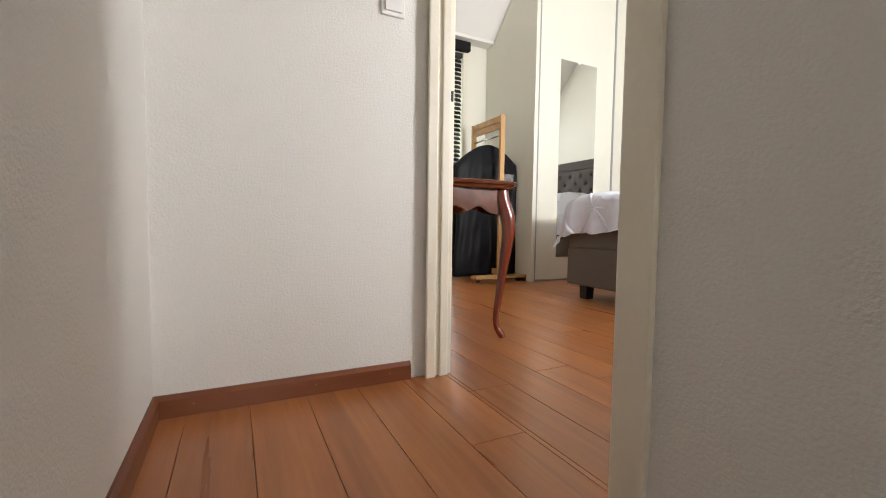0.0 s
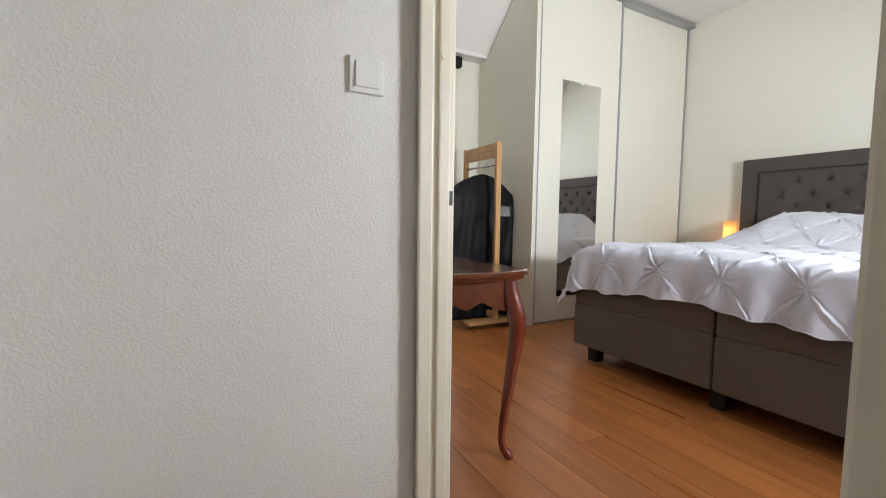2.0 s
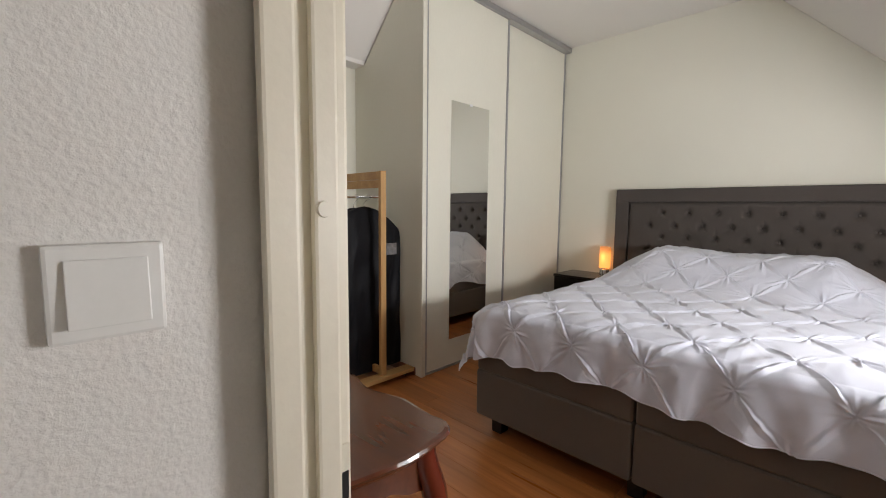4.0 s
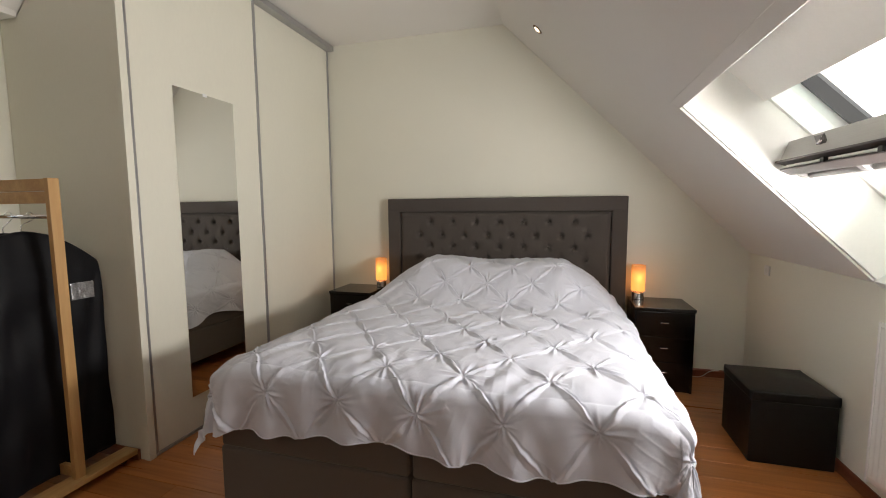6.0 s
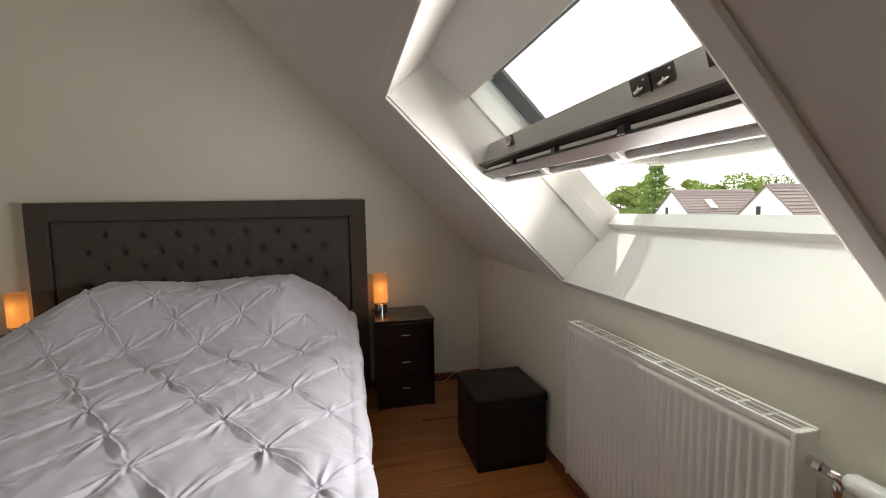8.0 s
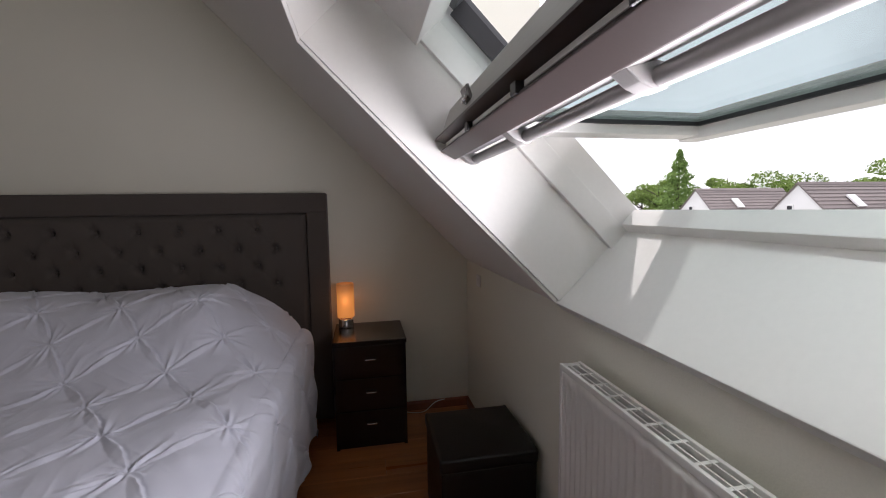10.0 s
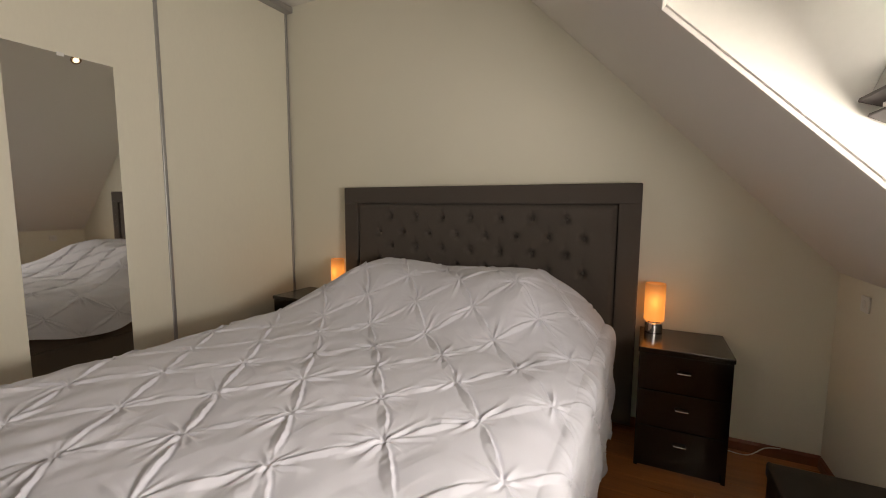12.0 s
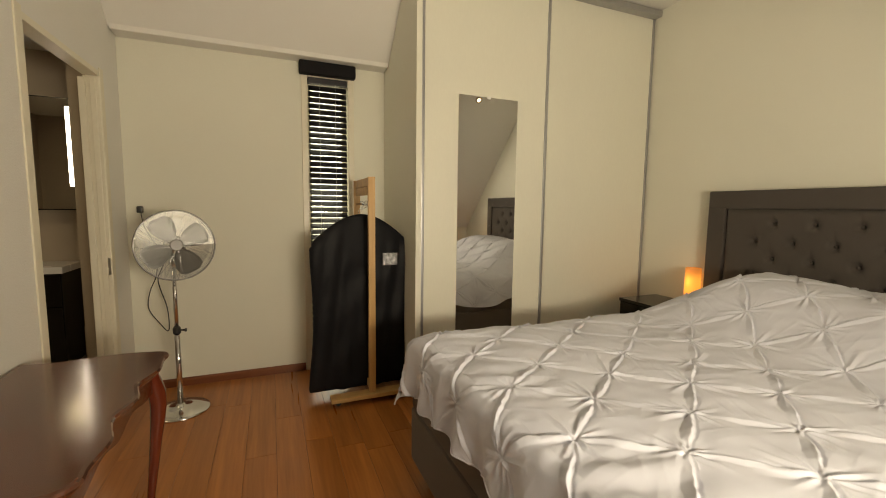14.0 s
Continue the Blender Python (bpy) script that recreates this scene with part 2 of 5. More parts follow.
M_LEAF = material("leaf", (0.22, 0.31, 0.08), 0.6, vary=0.3, blotch=0.6, island=0.35, through=0.5)
M_LEAF_DARK = material("conifer_leaf", (0.24, 0.35, 0.11), 0.65, vary=0.3, blotch=0.6, island=0.35, through=0.6)
M_BARK = material("bark", (0.09, 0.07, 0.05), 0.95, bump=0.01, grain=20, vary=0.3)
M_GRASS = material("grass_and_paving", (0.30, 0.30, 0.25), 0.95, vary=0.3, blotch=0.2, grain=8)


# ---------------------------------------------------------------- mesh helpers
def mesh_of(bm, mat, smooth=False):
    me = bpy.data.meshes.new("mesh")
    bmesh.ops.recalc_face_normals(bm, faces=bm.faces)
    bm.to_mesh(me)
    bm.free()
    me.materials.append(mat)
    if smooth:
        for f in me.polygons:
            f.use_smooth = True
    return me


def part(name, bm, mat, parent=None, label="", smooth=False):
    """One mesh object, under a thing or a part where a parent is given."""
    me = mesh_of(bm, mat, smooth)
    me.name = name
    ob = new(name, me)
    if parent is not None:
        ob.parent = parent
        ob.matrix_parent_inverse = base_of(parent).inverted()
    if label:
        ob["label"] = label
    return ob


def base_of(ob):
    """The pose of an object in the world, from its own pose and its parents'."""
    m = ob.matrix_basis.copy()
    if ob.parent is not None:
        m = base_of(ob.parent) @ ob.matrix_parent_inverse @ m
    return m


def thing(name, place, label, category, group="", kind=""):
    ob = new(name)
    ob.location = place
    ob.empty_display_size = 0.1
    return tagged(ob, label, category, group, kind)


def box(x0, x1, y0, y1, z0, z1, bevel=0.0, seg=2, bm=None):
    """An upright box between two corners; added to bm where one is given."""
    b = bmesh.new()
    r = bmesh.ops.create_cube(b, size=1)
    for v in r["verts"]:
        v.co = Vector((x0 + (v.co.x + 0.5) * (x1 - x0), y0 + (v.co.y + 0.5) * (y1 - y0), z0 + (v.co.z + 0.5) * (z1 - z0)))
    if bevel:
        bmesh.ops.bevel(b, geom=b.edges[:], offset=bevel, segments=seg, profile=0.6, affect="EDGES")
    return merge(bm, b)


def merge(bm, b):
    if bm is None:
        return b
    me = bpy.data.meshes.new("scratch")
    b.to_mesh(me)
    b.free()
    bm.from_mesh(me)
    bpy.data.meshes.remove(me)
    return bm


def prism(outline, axis, lo, hi, bevel=0.0, bm=None):
    """An outline in the two other axes, drawn out along one axis."""
    b = bmesh.new()
    i = "xyz".index(axis)

    def at(p, h):
        q = [p[0], p[1]]
        q.insert(i, h)
        return b.verts.new(q)

    low, high = [at(p, lo) for p in outline], [at(p, hi) for p in outline]
    b.faces.new(low)
    b.faces.new(high[::-1])
    k = len(outline)
    for j in range(k):
        b.faces.new((low[j], low[(j + 1) % k], high[(j + 1) % k], high[j]))
    bmesh.ops.recalc_face_normals(b, faces=b.faces)
    if bevel:
        bmesh.ops.bevel(b, geom=b.edges[:], offset=bevel, segments=2, profile=0.6, affect="EDGES")
    return merge(bm, b)


def lathe(profile, centre, turns=32, bm=None):
    """A round body about an upright axis from (radius, height) pairs."""
    b = bmesh.new()
    rings = []
    for r, z in profile:
        rings.append([b.verts.new((centre[0] + r * math.cos(a), centre[1] + r * math.sin(a), centre[2] + z)) for a in (2 * math.pi * k / turns for k in range(turns))])
    for lo, hi in zip(rings, rings[1:]):
        for k in range(turns):
            b.faces.new((lo[k], lo[(k + 1) % turns], hi[(k + 1) % turns], hi[k]))
    b.faces.new(rings[0][::-1])
    b.faces.new(rings[-1])
    return merge(bm, b)


def tube(points, radii, sides=10, bm=None):
    """A round bar through points; radii is one number or one for each point."""
    pts = [Vector(p) for p in points]
    if not hasattr(radii, "__len__"):
        radii = [radii] * len(pts)
    b = bmesh.new()
    rings = []
    ref = None
    for i, p in enumerate(pts):
        d = (pts[min(i + 1, len(pts) - 1)] - pts[max(i - 1, 0)]).normalized()
        if ref is None:
            ref = d.orthogonal().normalized()
        u = (ref - d * ref.dot(d)).normalized()
        ref = u
        v = d.cross(u)
        rings.append([b.verts.new(p + (u * math.cos(a) + v * math.sin(a)) * radii[i]) for a in (2 * math.pi * k / sides for k in range(sides))])
    for lo, hi in zip(rings, rings[1:]):
        for k in range(sides):
            b.faces.new((lo[k], lo[(k + 1) % sides], hi[(k + 1) % sides], hi[k]))
    b.faces.new(rings[0][::-1])
    b.faces.new(rings[-1])
    return merge(bm, b)


def curve_points(ctrl, steps=8):
    """A smooth line through control points (Catmull-Rom)."""
    p = [Vector(c) for c in ctrl]
    p = [p[0] * 2 - p[1]] + p + [p[-1] * 2 - p[-2]]
    out = []
    for i in range(1, len(p) - 2):
        for k in range(steps):
            t = k / steps
            a, b, c, d = p[i - 1], p[i], p[i + 1], p[i + 2]
            out.append(0.5 * (2 * b + (c - a) * t + (2 * a - 5 * b + 4 * c - d) * t * t + (3 * b - a - 3 * c + d) * t ** 3))
    return out + [p[-2]]


def grid_mesh(name, pts, mat, parent=None, label="", closed=False):
    """A smooth sheet from an array of rows of points."""
    pts = np.asarray(pts, float)
    r, c = pts.shape[:2]
    idx = np.arange(r * c).reshape(r, c)
    quads = np.stack([idx[:-1, :-1], idx[1:, :-1], idx[1:, 1:], idx[:-1, 1:]], -1).reshape(-1, 4)
    if closed:
        quads = np.concatenate([quads, np.stack([idx[:-1, -1], idx[1:, -1], idx[1:, 0], idx[:-1, 0]], -1).reshape(-1, 4)])
    me = bpy.data.meshes.new(name)
    me.from_pydata(pts.reshape(-1, 3).tolist(), [], quads.tolist())
    me.materials.append(mat)
    me.polygons.foreach_set("use_smooth", [True] * len(me.polygons))
    ob = new(name, me)
    if parent is not None:
        ob.parent = parent
        ob.matrix_parent_inverse = base_of(parent).inverted()
    if label:
        ob["label"] = label
    return ob


def structure(name, bm, mat, label, category, smooth=False):
    return tagged(part(name, bm, mat, smooth=smooth), label, category, kind="structure")


# ---------------------------------------------------------------- the plan
X_W, X_H = 0.768, 4.56            # room: west wall, headboard wall
X_HALL0, X_HALL1 = -0.07, 0.70   # hall: its two side walls
Y_K, Y_F = -0.485, 3.82          # knee wall, far wall
Y_END = 1.237                    # end wall of the hall
Z_C = 2.87                       # flat ceiling
Z_FAR, Y_FAR = 2.375, 3.69       # where the far slope begins
DOOR0, DOOR1 = 0.473, 1.215      # doorway from the hall, along y
BATH0, BATH1 = 2.67, 3.47        # doorway of the bathroom
DOOR_H = 2.02
WIN_X0, WIN_X1 = 1.888, 3.215     # roof window's opening
S_TOP = 1.147                    # its height along the slope


def on_slope(x, s, n):
    """A point s up the roof slope and n outward from its inner face."""
    k = math.sqrt(0.5)
    return Vector((x, -0.467 + k * (s - n), 1.008 + k * (s + n)))


def slope_box(x0, x1, s0, s1, n0, n1, bevel=0.0, bm=None):
    b = box(x0, x1, s0, s1, n0, n1, bevel)
    for v in b.verts:
        v.co = on_slope(*v.co)
    return merge(bm, b)


S_RIDGE = (Z_C - 1.008) / math.sqrt(0.5)
S_FOOT = -0.025

# walls of the bedroom
structure("wall_north", prism([(Y_K - 0.5, -0.2), (Y_F + 0.3, -0.2), (Y_F + 0.3, 3.4), (Y_K - 0.5, 3.4)], "x", X_H, X_H + 0.2), M_WALL, "cream painted wall behind the headboard", "wall")
structure("wall_knee", prism([(Y_K, -0.2), (Y_K, 0.988), (Y_K - 0.2, 1.188), (Y_K - 0.2, -0.2)], "x", X_W - 0.2, X_H), M_WALL, "low cream painted knee wall under the roof window", "wall")
bm = box(X_W - 0.1, 1.935, Y_F, Y_F + 0.25, -0.2, 3.0)
box(2.235, X_H, Y_F, Y_F + 0.25, -0.2, 3.0, bm=bm)
box(1.935, 2.235, Y_F, Y_F + 0.25, 2.262, 3.0, bm=bm)
box(1.935, 2.235, Y_F, Y_F + 0.25, -0.2, 0.05, bm=bm)
structure("wall_far", bm, M_WALL, "cream painted end wall with a narrow tall window", "wall")
bm = box(X_HALL1, X_W, -2.5, DOOR0 - 0.03, -2.6, 3.3)
box(X_HALL1, X_W, DOOR0 - 0.03, DOOR1 + 0.03, DOOR_H + 0.03, 3.3, bm=bm)
box(X_HALL1, X_W, DOOR1 + 0.03, BATH0 - 0.03, -0.2, 3.3, bm=bm)
box(X_HALL1, X_W, BATH0 - 0.03, BATH1 + 0.03, DOOR_H + 0.03, 3.3, bm=bm)
box(X_HALL1, X_W, BATH1 + 0.03, Y_F, -0.2, 3.3, bm=bm)
structure("wall_west", bm, M_HALL, "cream textured wall with two doorways", "wall")

# roof slopes and flat ceiling
bm = slope_box(WIN_X1, X_H, S_FOOT, S_RIDGE + 0.2, 0, 0.36)
slope_box(X_W - 0.1, WIN_X0, S_FOOT, S_RIDGE + 0.2, 0, 0.36, bm=bm)
slope_box(WIN_X0, WIN_X1, S_TOP, S_RIDGE + 0.2, 0, 0.36, bm=bm)
structure("ceiling_slope", bm, M_CEIL, "white painted sloping ceiling with a roof window opening", "ceiling")
structure("ceiling", box(X_W - 0.1, X_H, 1.2, 3.6, Z_C, Z_C + 0.1), M_CEIL, "white painted flat ceiling", "ceiling")
k = Z_C - Z_FAR
structure("ceiling_far_slope", prism([(Y_FAR, Z_FAR + 0.004), (Y_FAR - k - 0.05, Z_C + 0.054), (Y_FAR - k + 0.05, Z_C + 0.2), (Y_F + 0.15, Z_FAR + 0.2), (Y_F + 0.15, Z_FAR + 0.004)], "x", X_W - 0.05, X_H), M_CEIL, "white painted lower slope of the ceiling", "ceiling")
structure("trim_far_slope", box(X_W + 0.01, 2.52, Y_FAR - 0.012, Y_F, Z_FAR - 0.016, Z_FAR + 0.022, 0.005), M_CEIL, "white painted moulding under the slope", "trim")

# lining of the roof window's opening
bm = slope_box(WIN_X0, WIN_X1, -0.05, 0.0, -0.012, 0.42, 0.003)
structure("window_reveal_bottom", bm, M_REVEAL, "white lacquered board under the roof window", "window reveal")
structure("window_reveal_top", slope_box(WIN_X0, WIN_X1, 0.908, S_TOP, 0.235, 0.36, 0.003), M_REVEAL, "white lacquered head board above the roof window", "window reveal")
structure("window_reveal_sides", slope_box(WIN_X1 - 0.012, WIN_X1, 0.0, S_TOP, 0.0, 0.42, bm=slope_box(WIN_X0, WIN_X0 + 0.012, 0.0, S_TOP, 0.0, 0.42)), M_REVEAL, "white lacquered side boards of the roof window", "window reveal")
bm = slope_box(WIN_X1, WIN_X1 + 0.055, 0.0, S_TOP + 0.055, -0.012, 0.0, 0.003)
slope_box(WIN_X0 - 0.042, WIN_X0, 0.0, S_TOP + 0.055, -0.012, 0.0, 0.003, bm=bm)
slope_box(WIN_X0, WIN_X1, S_TOP, S_TOP + 0.055, -0.012, 0.0, 0.003, bm=bm)
structure("trim_roof_window", bm, M_CEIL, "white painted architrave round the roof window", "trim")


# ---------------------------------------------------------------- hall and stairs
structure("wall_hall_end", box(X_HALL0 - 0.15, X_HALL1, Y_END, Y_END + 0.12, -0.2, 3.3), M_HALL, "white textured end wall of the hall", "wall")
structure("wall_hall_side", box(X_HALL0 - 0.15, X_HALL0, -2.5, Y_END, -2.6, 3.3), M_HALL, "white textured side wall of the hall", "wall")
# unseen wall; its window-sized opening is added behind the stairwell fill lamp
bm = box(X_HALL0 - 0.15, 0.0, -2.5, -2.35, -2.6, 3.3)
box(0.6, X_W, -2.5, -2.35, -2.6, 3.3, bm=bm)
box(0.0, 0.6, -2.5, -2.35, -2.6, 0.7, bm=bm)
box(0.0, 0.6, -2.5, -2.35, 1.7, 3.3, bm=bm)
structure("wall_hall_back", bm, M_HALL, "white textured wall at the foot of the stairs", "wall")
structure("ceiling_hall", box(X_HALL0 - 0.15, X_W, -2.5, Y_END + 0.12, 2.5, 2.6), M_CEIL, "white painted ceiling of the hall", "ceiling")
bm = bmesh.new()
for i in range(1, 13):
    y1 = 0.36 - 0.2 * (i - 1)
    box(X_HALL0, X_HALL1, y1 - 0.2, y1, -0.19 * i - 0.2, -0.19 * i, 0.004, bm=bm)
structure("stairs", bm, M_BASE, "brown wooden stairs down from the landing", "stairs")


def door_frame(name, y0, y1, face_room, face_hall, label):
    """A painted frame with stops and architraves, lining a doorway in the west wall."""
    ob = thing(name, (X_HALL1, (y0 + y1) / 2, 0), label, "door frame", kind="structure")
    for y, sgn in ((y0, -1), (y1, 1)):
        a = sorted((y, y + sgn * 0.03))
        part("jamb", box(X_HALL1 - 0.004, X_W + 0.004, a[0], a[1], 0, DOOR_H, 0.003), M_TRIM, ob)
        st = sorted((y, y - sgn * 0.014))
        if y == y0:
            st = sorted((y, y - sgn * 0.008))
            part("door_stop", box(X_HALL1 + 0.03, X_W - 0.01, st[0], st[1], 0, DOOR_H - 0.014, 0.003), M_TRIM, ob)
            st = sorted((y, y - sgn * 0.014))
        else:
            part("door_stop", box(X_HALL1 - 0.024, X_HALL1 + 0.010, st[0], st[1], 0, DOOR_H - 0.014, 0.004), M_TRIM, ob)
            st = sorted((y, y - sgn * 0.010))
            part("rebate", box(X_HALL1 + 0.027, X_HALL1 + 0.056, st[0], st[1], 0, DOOR_H - 0.014, 0.004), M_TRIM, ob)
        for side, x0, x1 in (("room", X_W, X_W + 0.008), ("hall", X_HALL1 - 0.014, X_HALL1)):
            w = face_room if side == "room" else face_hall
            c = sorted((y + sgn * 0.004, y + sgn * w))
            if side == "hall" and y == y1:
                c[1] = min(c[1], Y_END - 0.002)
            if c[1] - c[0] > 0.004 and c[1] < Y_F:
                part("architrave", box(x0, x1, c[0], c[1], 0, DOOR_H + 0.05, 0.004), M_TRIM, ob)
    part("head", box(X_HALL1 - 0.004, X_W + 0.004, y0, y1, DOOR_H, DOOR_H + 0.03, 0.003), M_TRIM, ob)
    return ob


d1 = door_frame("door_1", DOOR0, DOOR1, 0.06, 0.07, "cream painted open door frame between hall and bedroom")
part("strike_plate", box(0.757, 0.770, DOOR1 - 0.0015, DOOR1 + 0.001, 0.875, 0.975), M_TRIM, d1, "painted strike plate")
# no hole is cut: a black block gives the dark inside it
part("latch_hole_shade", box(0.757, 0.768, DOOR1 - 0.0025, DOOR1 + 0.002, 0.908, 0.942), M_BLACK, d1, "black block for the shade in the latch hole")
part("cover_cap", lathe([(0.009, 0), (0.008, 0.003)], (0, 0, 0), 16), M_TRIM, d1).matrix_basis = pose(0.738, DOOR1 - 0.0095, 1.243, 90, 0, 0)
d2 = door_frame("door_2", BATH0, BATH1, 0.06, 0.05, "cream painted open door frame of the bathroom")
part("strike_plate", box(0.757, 0.770, BATH1 - 0.0025, BATH1 + 0.001, 0.875, 0.975), M_CHROME, d2, "metal strike plate")


def baseboard(name, x0, x1, y0, y1, side):
    """A veneered skirting with a sloping top edge and small nail heads; side: the way it faces."""
    h, d = 0.058, 0.014
    if side in "+y-y":
        w = d if side == "+y" else -d
        bm_ = prism([(y0, 0), (y0 + w, 0), (y0 + w, h - 0.012), (y0 + w * 0.4, h), (y0, h)], "x", x0, x1)
        mat = M_BASEX
    else:
        w = d if side == "+x" else -d
        b_ = bmesh.new()
        bm_ = prism([(x0, 0), (x0 + w, 0), (x0 + w, h - 0.012), (x0 + w * 0.4, h), (x0, h)], "y", y0, y1, bm=b_)
        mat = M_BASE
    return structure(name, bm_, mat, "reddish brown veneered baseboard along the wall", "baseboard")


baseboard("baseboard_hall_end", X_HALL0, 0.632, Y_END, 0, "-y")
baseboard("baseboard_hall_side", X_HALL0, 0, 0.36, Y_END - 0.002, "+x")
baseboard("baseboard_head", X_H, 0, Y_K, 3.0, "-x")
baseboard("baseboard_knee", X_W + 0.02, X_H - 0.02, Y_K, 0, "+y")
baseboard("baseboard_far", X_W + 0.02, 1.885, Y_F, 0, "-y")
baseboard("baseboard_far_corner", 2.30, 2.50, Y_F, 0, "-y")
baseboard("baseboard_wardrobe", 2.523, 0, 3.06, Y_F - 0.02, "-x")
baseboard("baseboard_west", X_W, 0, DOOR1 + 0.07, BATH0 - 0.07, "+x")
baseboard("baseboard_west_corner", X_W, 0, Y_K + 0.02, DOOR0 - 0.07, "+x")
for i, x in enumerate((0.02, 0.33, 0.56)):
    tagged(part("nail_head", lathe([(0.003, 0), (0.002, 0.002)], (0, 0, 0), 10), M_CHROME), "small bright nail head in the baseboard", "nail", "nails of the baseboard").matrix_basis = pose(x, Y_END - 0.0135, 0.03, 90, 0, 0)


def light_switch(x, z):
    ob = thing("light_switch", (x, Y_END, z), "white square light switch on the hall wall", "light switch")
    part("plate", box(x - 0.0375, x + 0.0375, Y_END - 0.010, Y_END, z - 0.0375, z + 0.0375, 0.003), M_WHITEP, ob)
    part("rocker", prism([(Y_END - 0.0105, z - 0.026), (Y_END - 0.017, z - 0.026), (Y_END - 0.0125, z + 0.026), (Y_END - 0.0105, z + 0.026)], "x", x - 0.026, x + 0.026, 0.001), M_WHITEP, ob)


light_switch(0.564, 1.178)


# ---------------------------------------------------------------- roof window
def roof_window():
    ob = thing("window_1", on_slope(2.56, 0, 0.33), "white and grey pivoting roof window, open", "roof window", kind="structure")
    x0, x1 = WIN_X0 + 0.012, WIN_X1 - 0.012
    for a, b in ((x0, x0 + 0.022), (x1 - 0.022, x1)):
        part("frame_side", slope_box(a, b, -0.03, 0.96, 0.25, 0.33, 0.003), M_REVEAL, ob)
        part("cladding_side", slope_box(a - 0.03, b - 0.012 if a > 2.5 else b + 0.0, 0.47, 1.0, 0.392, 0.43), M_ALU_DARK, ob, "dark grey outer cladding")
    part("frame_bottom", slope_box(x0 + 0.022, x1 - 0.022, -0.05, 0.035, 0.33, 0.40, 0.003), M_REVEAL, ob)
    part("frame_top", slope_box(x0 + 0.07, x1 - 0.07, 0.89, 0.96, 0.36, 0.42, 0.003), M_ALU_DARK, ob, "dark grey top of the frame")
    # gasket strips inside the frame
    part("gasket", slope_box(x1 - 0.082, x1 - 0.07, 0.50, 0.89, 0.345, 0.40), M_BLACK, ob, "black rubber gasket")
    part("gasket", slope_box(x0 + 0.07, x0 + 0.082, 0.50, 0.89, 0.345, 0.40), M_BLACK, ob, "black rubber gasket")
    # sash swung level about its middle
    a, b = x0 + 0.052, x1 - 0.052
    y0, y1, z0, z1 = -0.93, -0.075, 1.545, 1.615
    for u, v in ((a, a + 0.085), (b - 0.085, b)):
        part("sash_rail", box(u, v, y0 + 0.02, y1 - 0.02, z0, z1, 0.004), M_REVEAL, ob)
    part("sash_bottom", box(a, b, y0, y0 + 0.07, z0 - 0.008, z1, 0.004), M_REVEAL, ob)
    part("sash_pane", box(a + 0.085, b - 0.085, y0 + 0.07, y1 - 0.03, z0 + 0.040, z0 + 0.052), M_SUNGLASS, ob, "grey-green coated glass")
    for s_ in (-1, 1):
        xx = a + 0.087 if s_ < 0 else b - 0.087
        part("pane_gasket", box(min(xx, xx - s_ * 0.012), max(xx, xx - s_ * 0.012), y0 + 0.07, y1 - 0.03, z0 + 0.028, z0 + 0.039), M_BLACK, ob, "black rubber gasket")
    part("pane_gasket", box(a + 0.095, b - 0.095, y0 + 0.07, y0 + 0.082, z0 + 0.028, z0 + 0.039), M_BLACK, ob, "black rubber gasket")
    # top bar with its grey face, dark ventilation strips and handle rod
    xa, xb = x0 + 0.012, x1 - 0.012
    part("top_bar", prism([(-0.090, 1.630), (-0.060, 1.545), (-0.072, 1.542), (-0.15, 1.56), (-0.15, 1.628)], "x", xa, xb, 0.003), M_BAR, ob, "grey aluminium bar")
    part("vent_strip", prism([(-0.046, 1.544), (-0.044, 1.536), (-0.085, 1.522), (-0.10, 1.530)], "x", xa - 0.006, xb + 0.006, 0.001), M_GREY, ob, "dark grey rubber strip")
    seg = (xb - xa - 0.06) / 4
    for i in range(4):
        # solid white bars stand for daylight showing through the vent slots
        part("slot_daylight", box(xa + 0.03 + seg * i + 0.02, xa + 0.03 + seg * (i + 1) - 0.02, -0.098, -0.066, 1.512, 1.5215, 0.001), M_REVEAL, ob, "white bar for the daylight in a vent slot")
        if i:
            part("vent_clip", box(xa + 0.03 + seg * i - 0.012, xa + 0.03 + seg * i + 0.012, -0.098, -0.055, 1.504, 1.524, 0.002), M_BLACK, ob)
    part("vent_flap", prism([(-0.063, 1.509), (-0.060, 1.502), (-0.105, 1.478), (-0.118, 1.486), (-0.10, 1.505)], "x", xa, xb, 0.002), M_GREY, ob, "dark grey ventilation flap")
    part("flap_lining", prism([(-0.104, 1.479), (-0.118, 1.487), (-0.150, 1.500), (-0.150, 1.492)], "x", xa + 0.01, xb - 0.01, 0.001), M_ROD, ob)
    part("handle_rod", tube([(xa + 0.02, -0.155, 1.474), (xb - 0.02, -0.155, 1.474)], 0.013, 14), M_ROD, ob, "grey handle rod", smooth=True)
    n = 4
    for i in range(n):
        x = xa + 0.05 + (xb - xa - 0.1) * i / (n - 1)
        part("rod_bracket", prism([(-0.108, 1.482), (-0.128, 1.466), (-0.146, 1.459), (-0.163, 1.460), (-0.172, 1.470), (-0.172, 1.482), (-0.160, 1.490), (-0.120, 1.497)], "x", x - 0.016, x + 0.016, 0.003), M_ROD, ob)
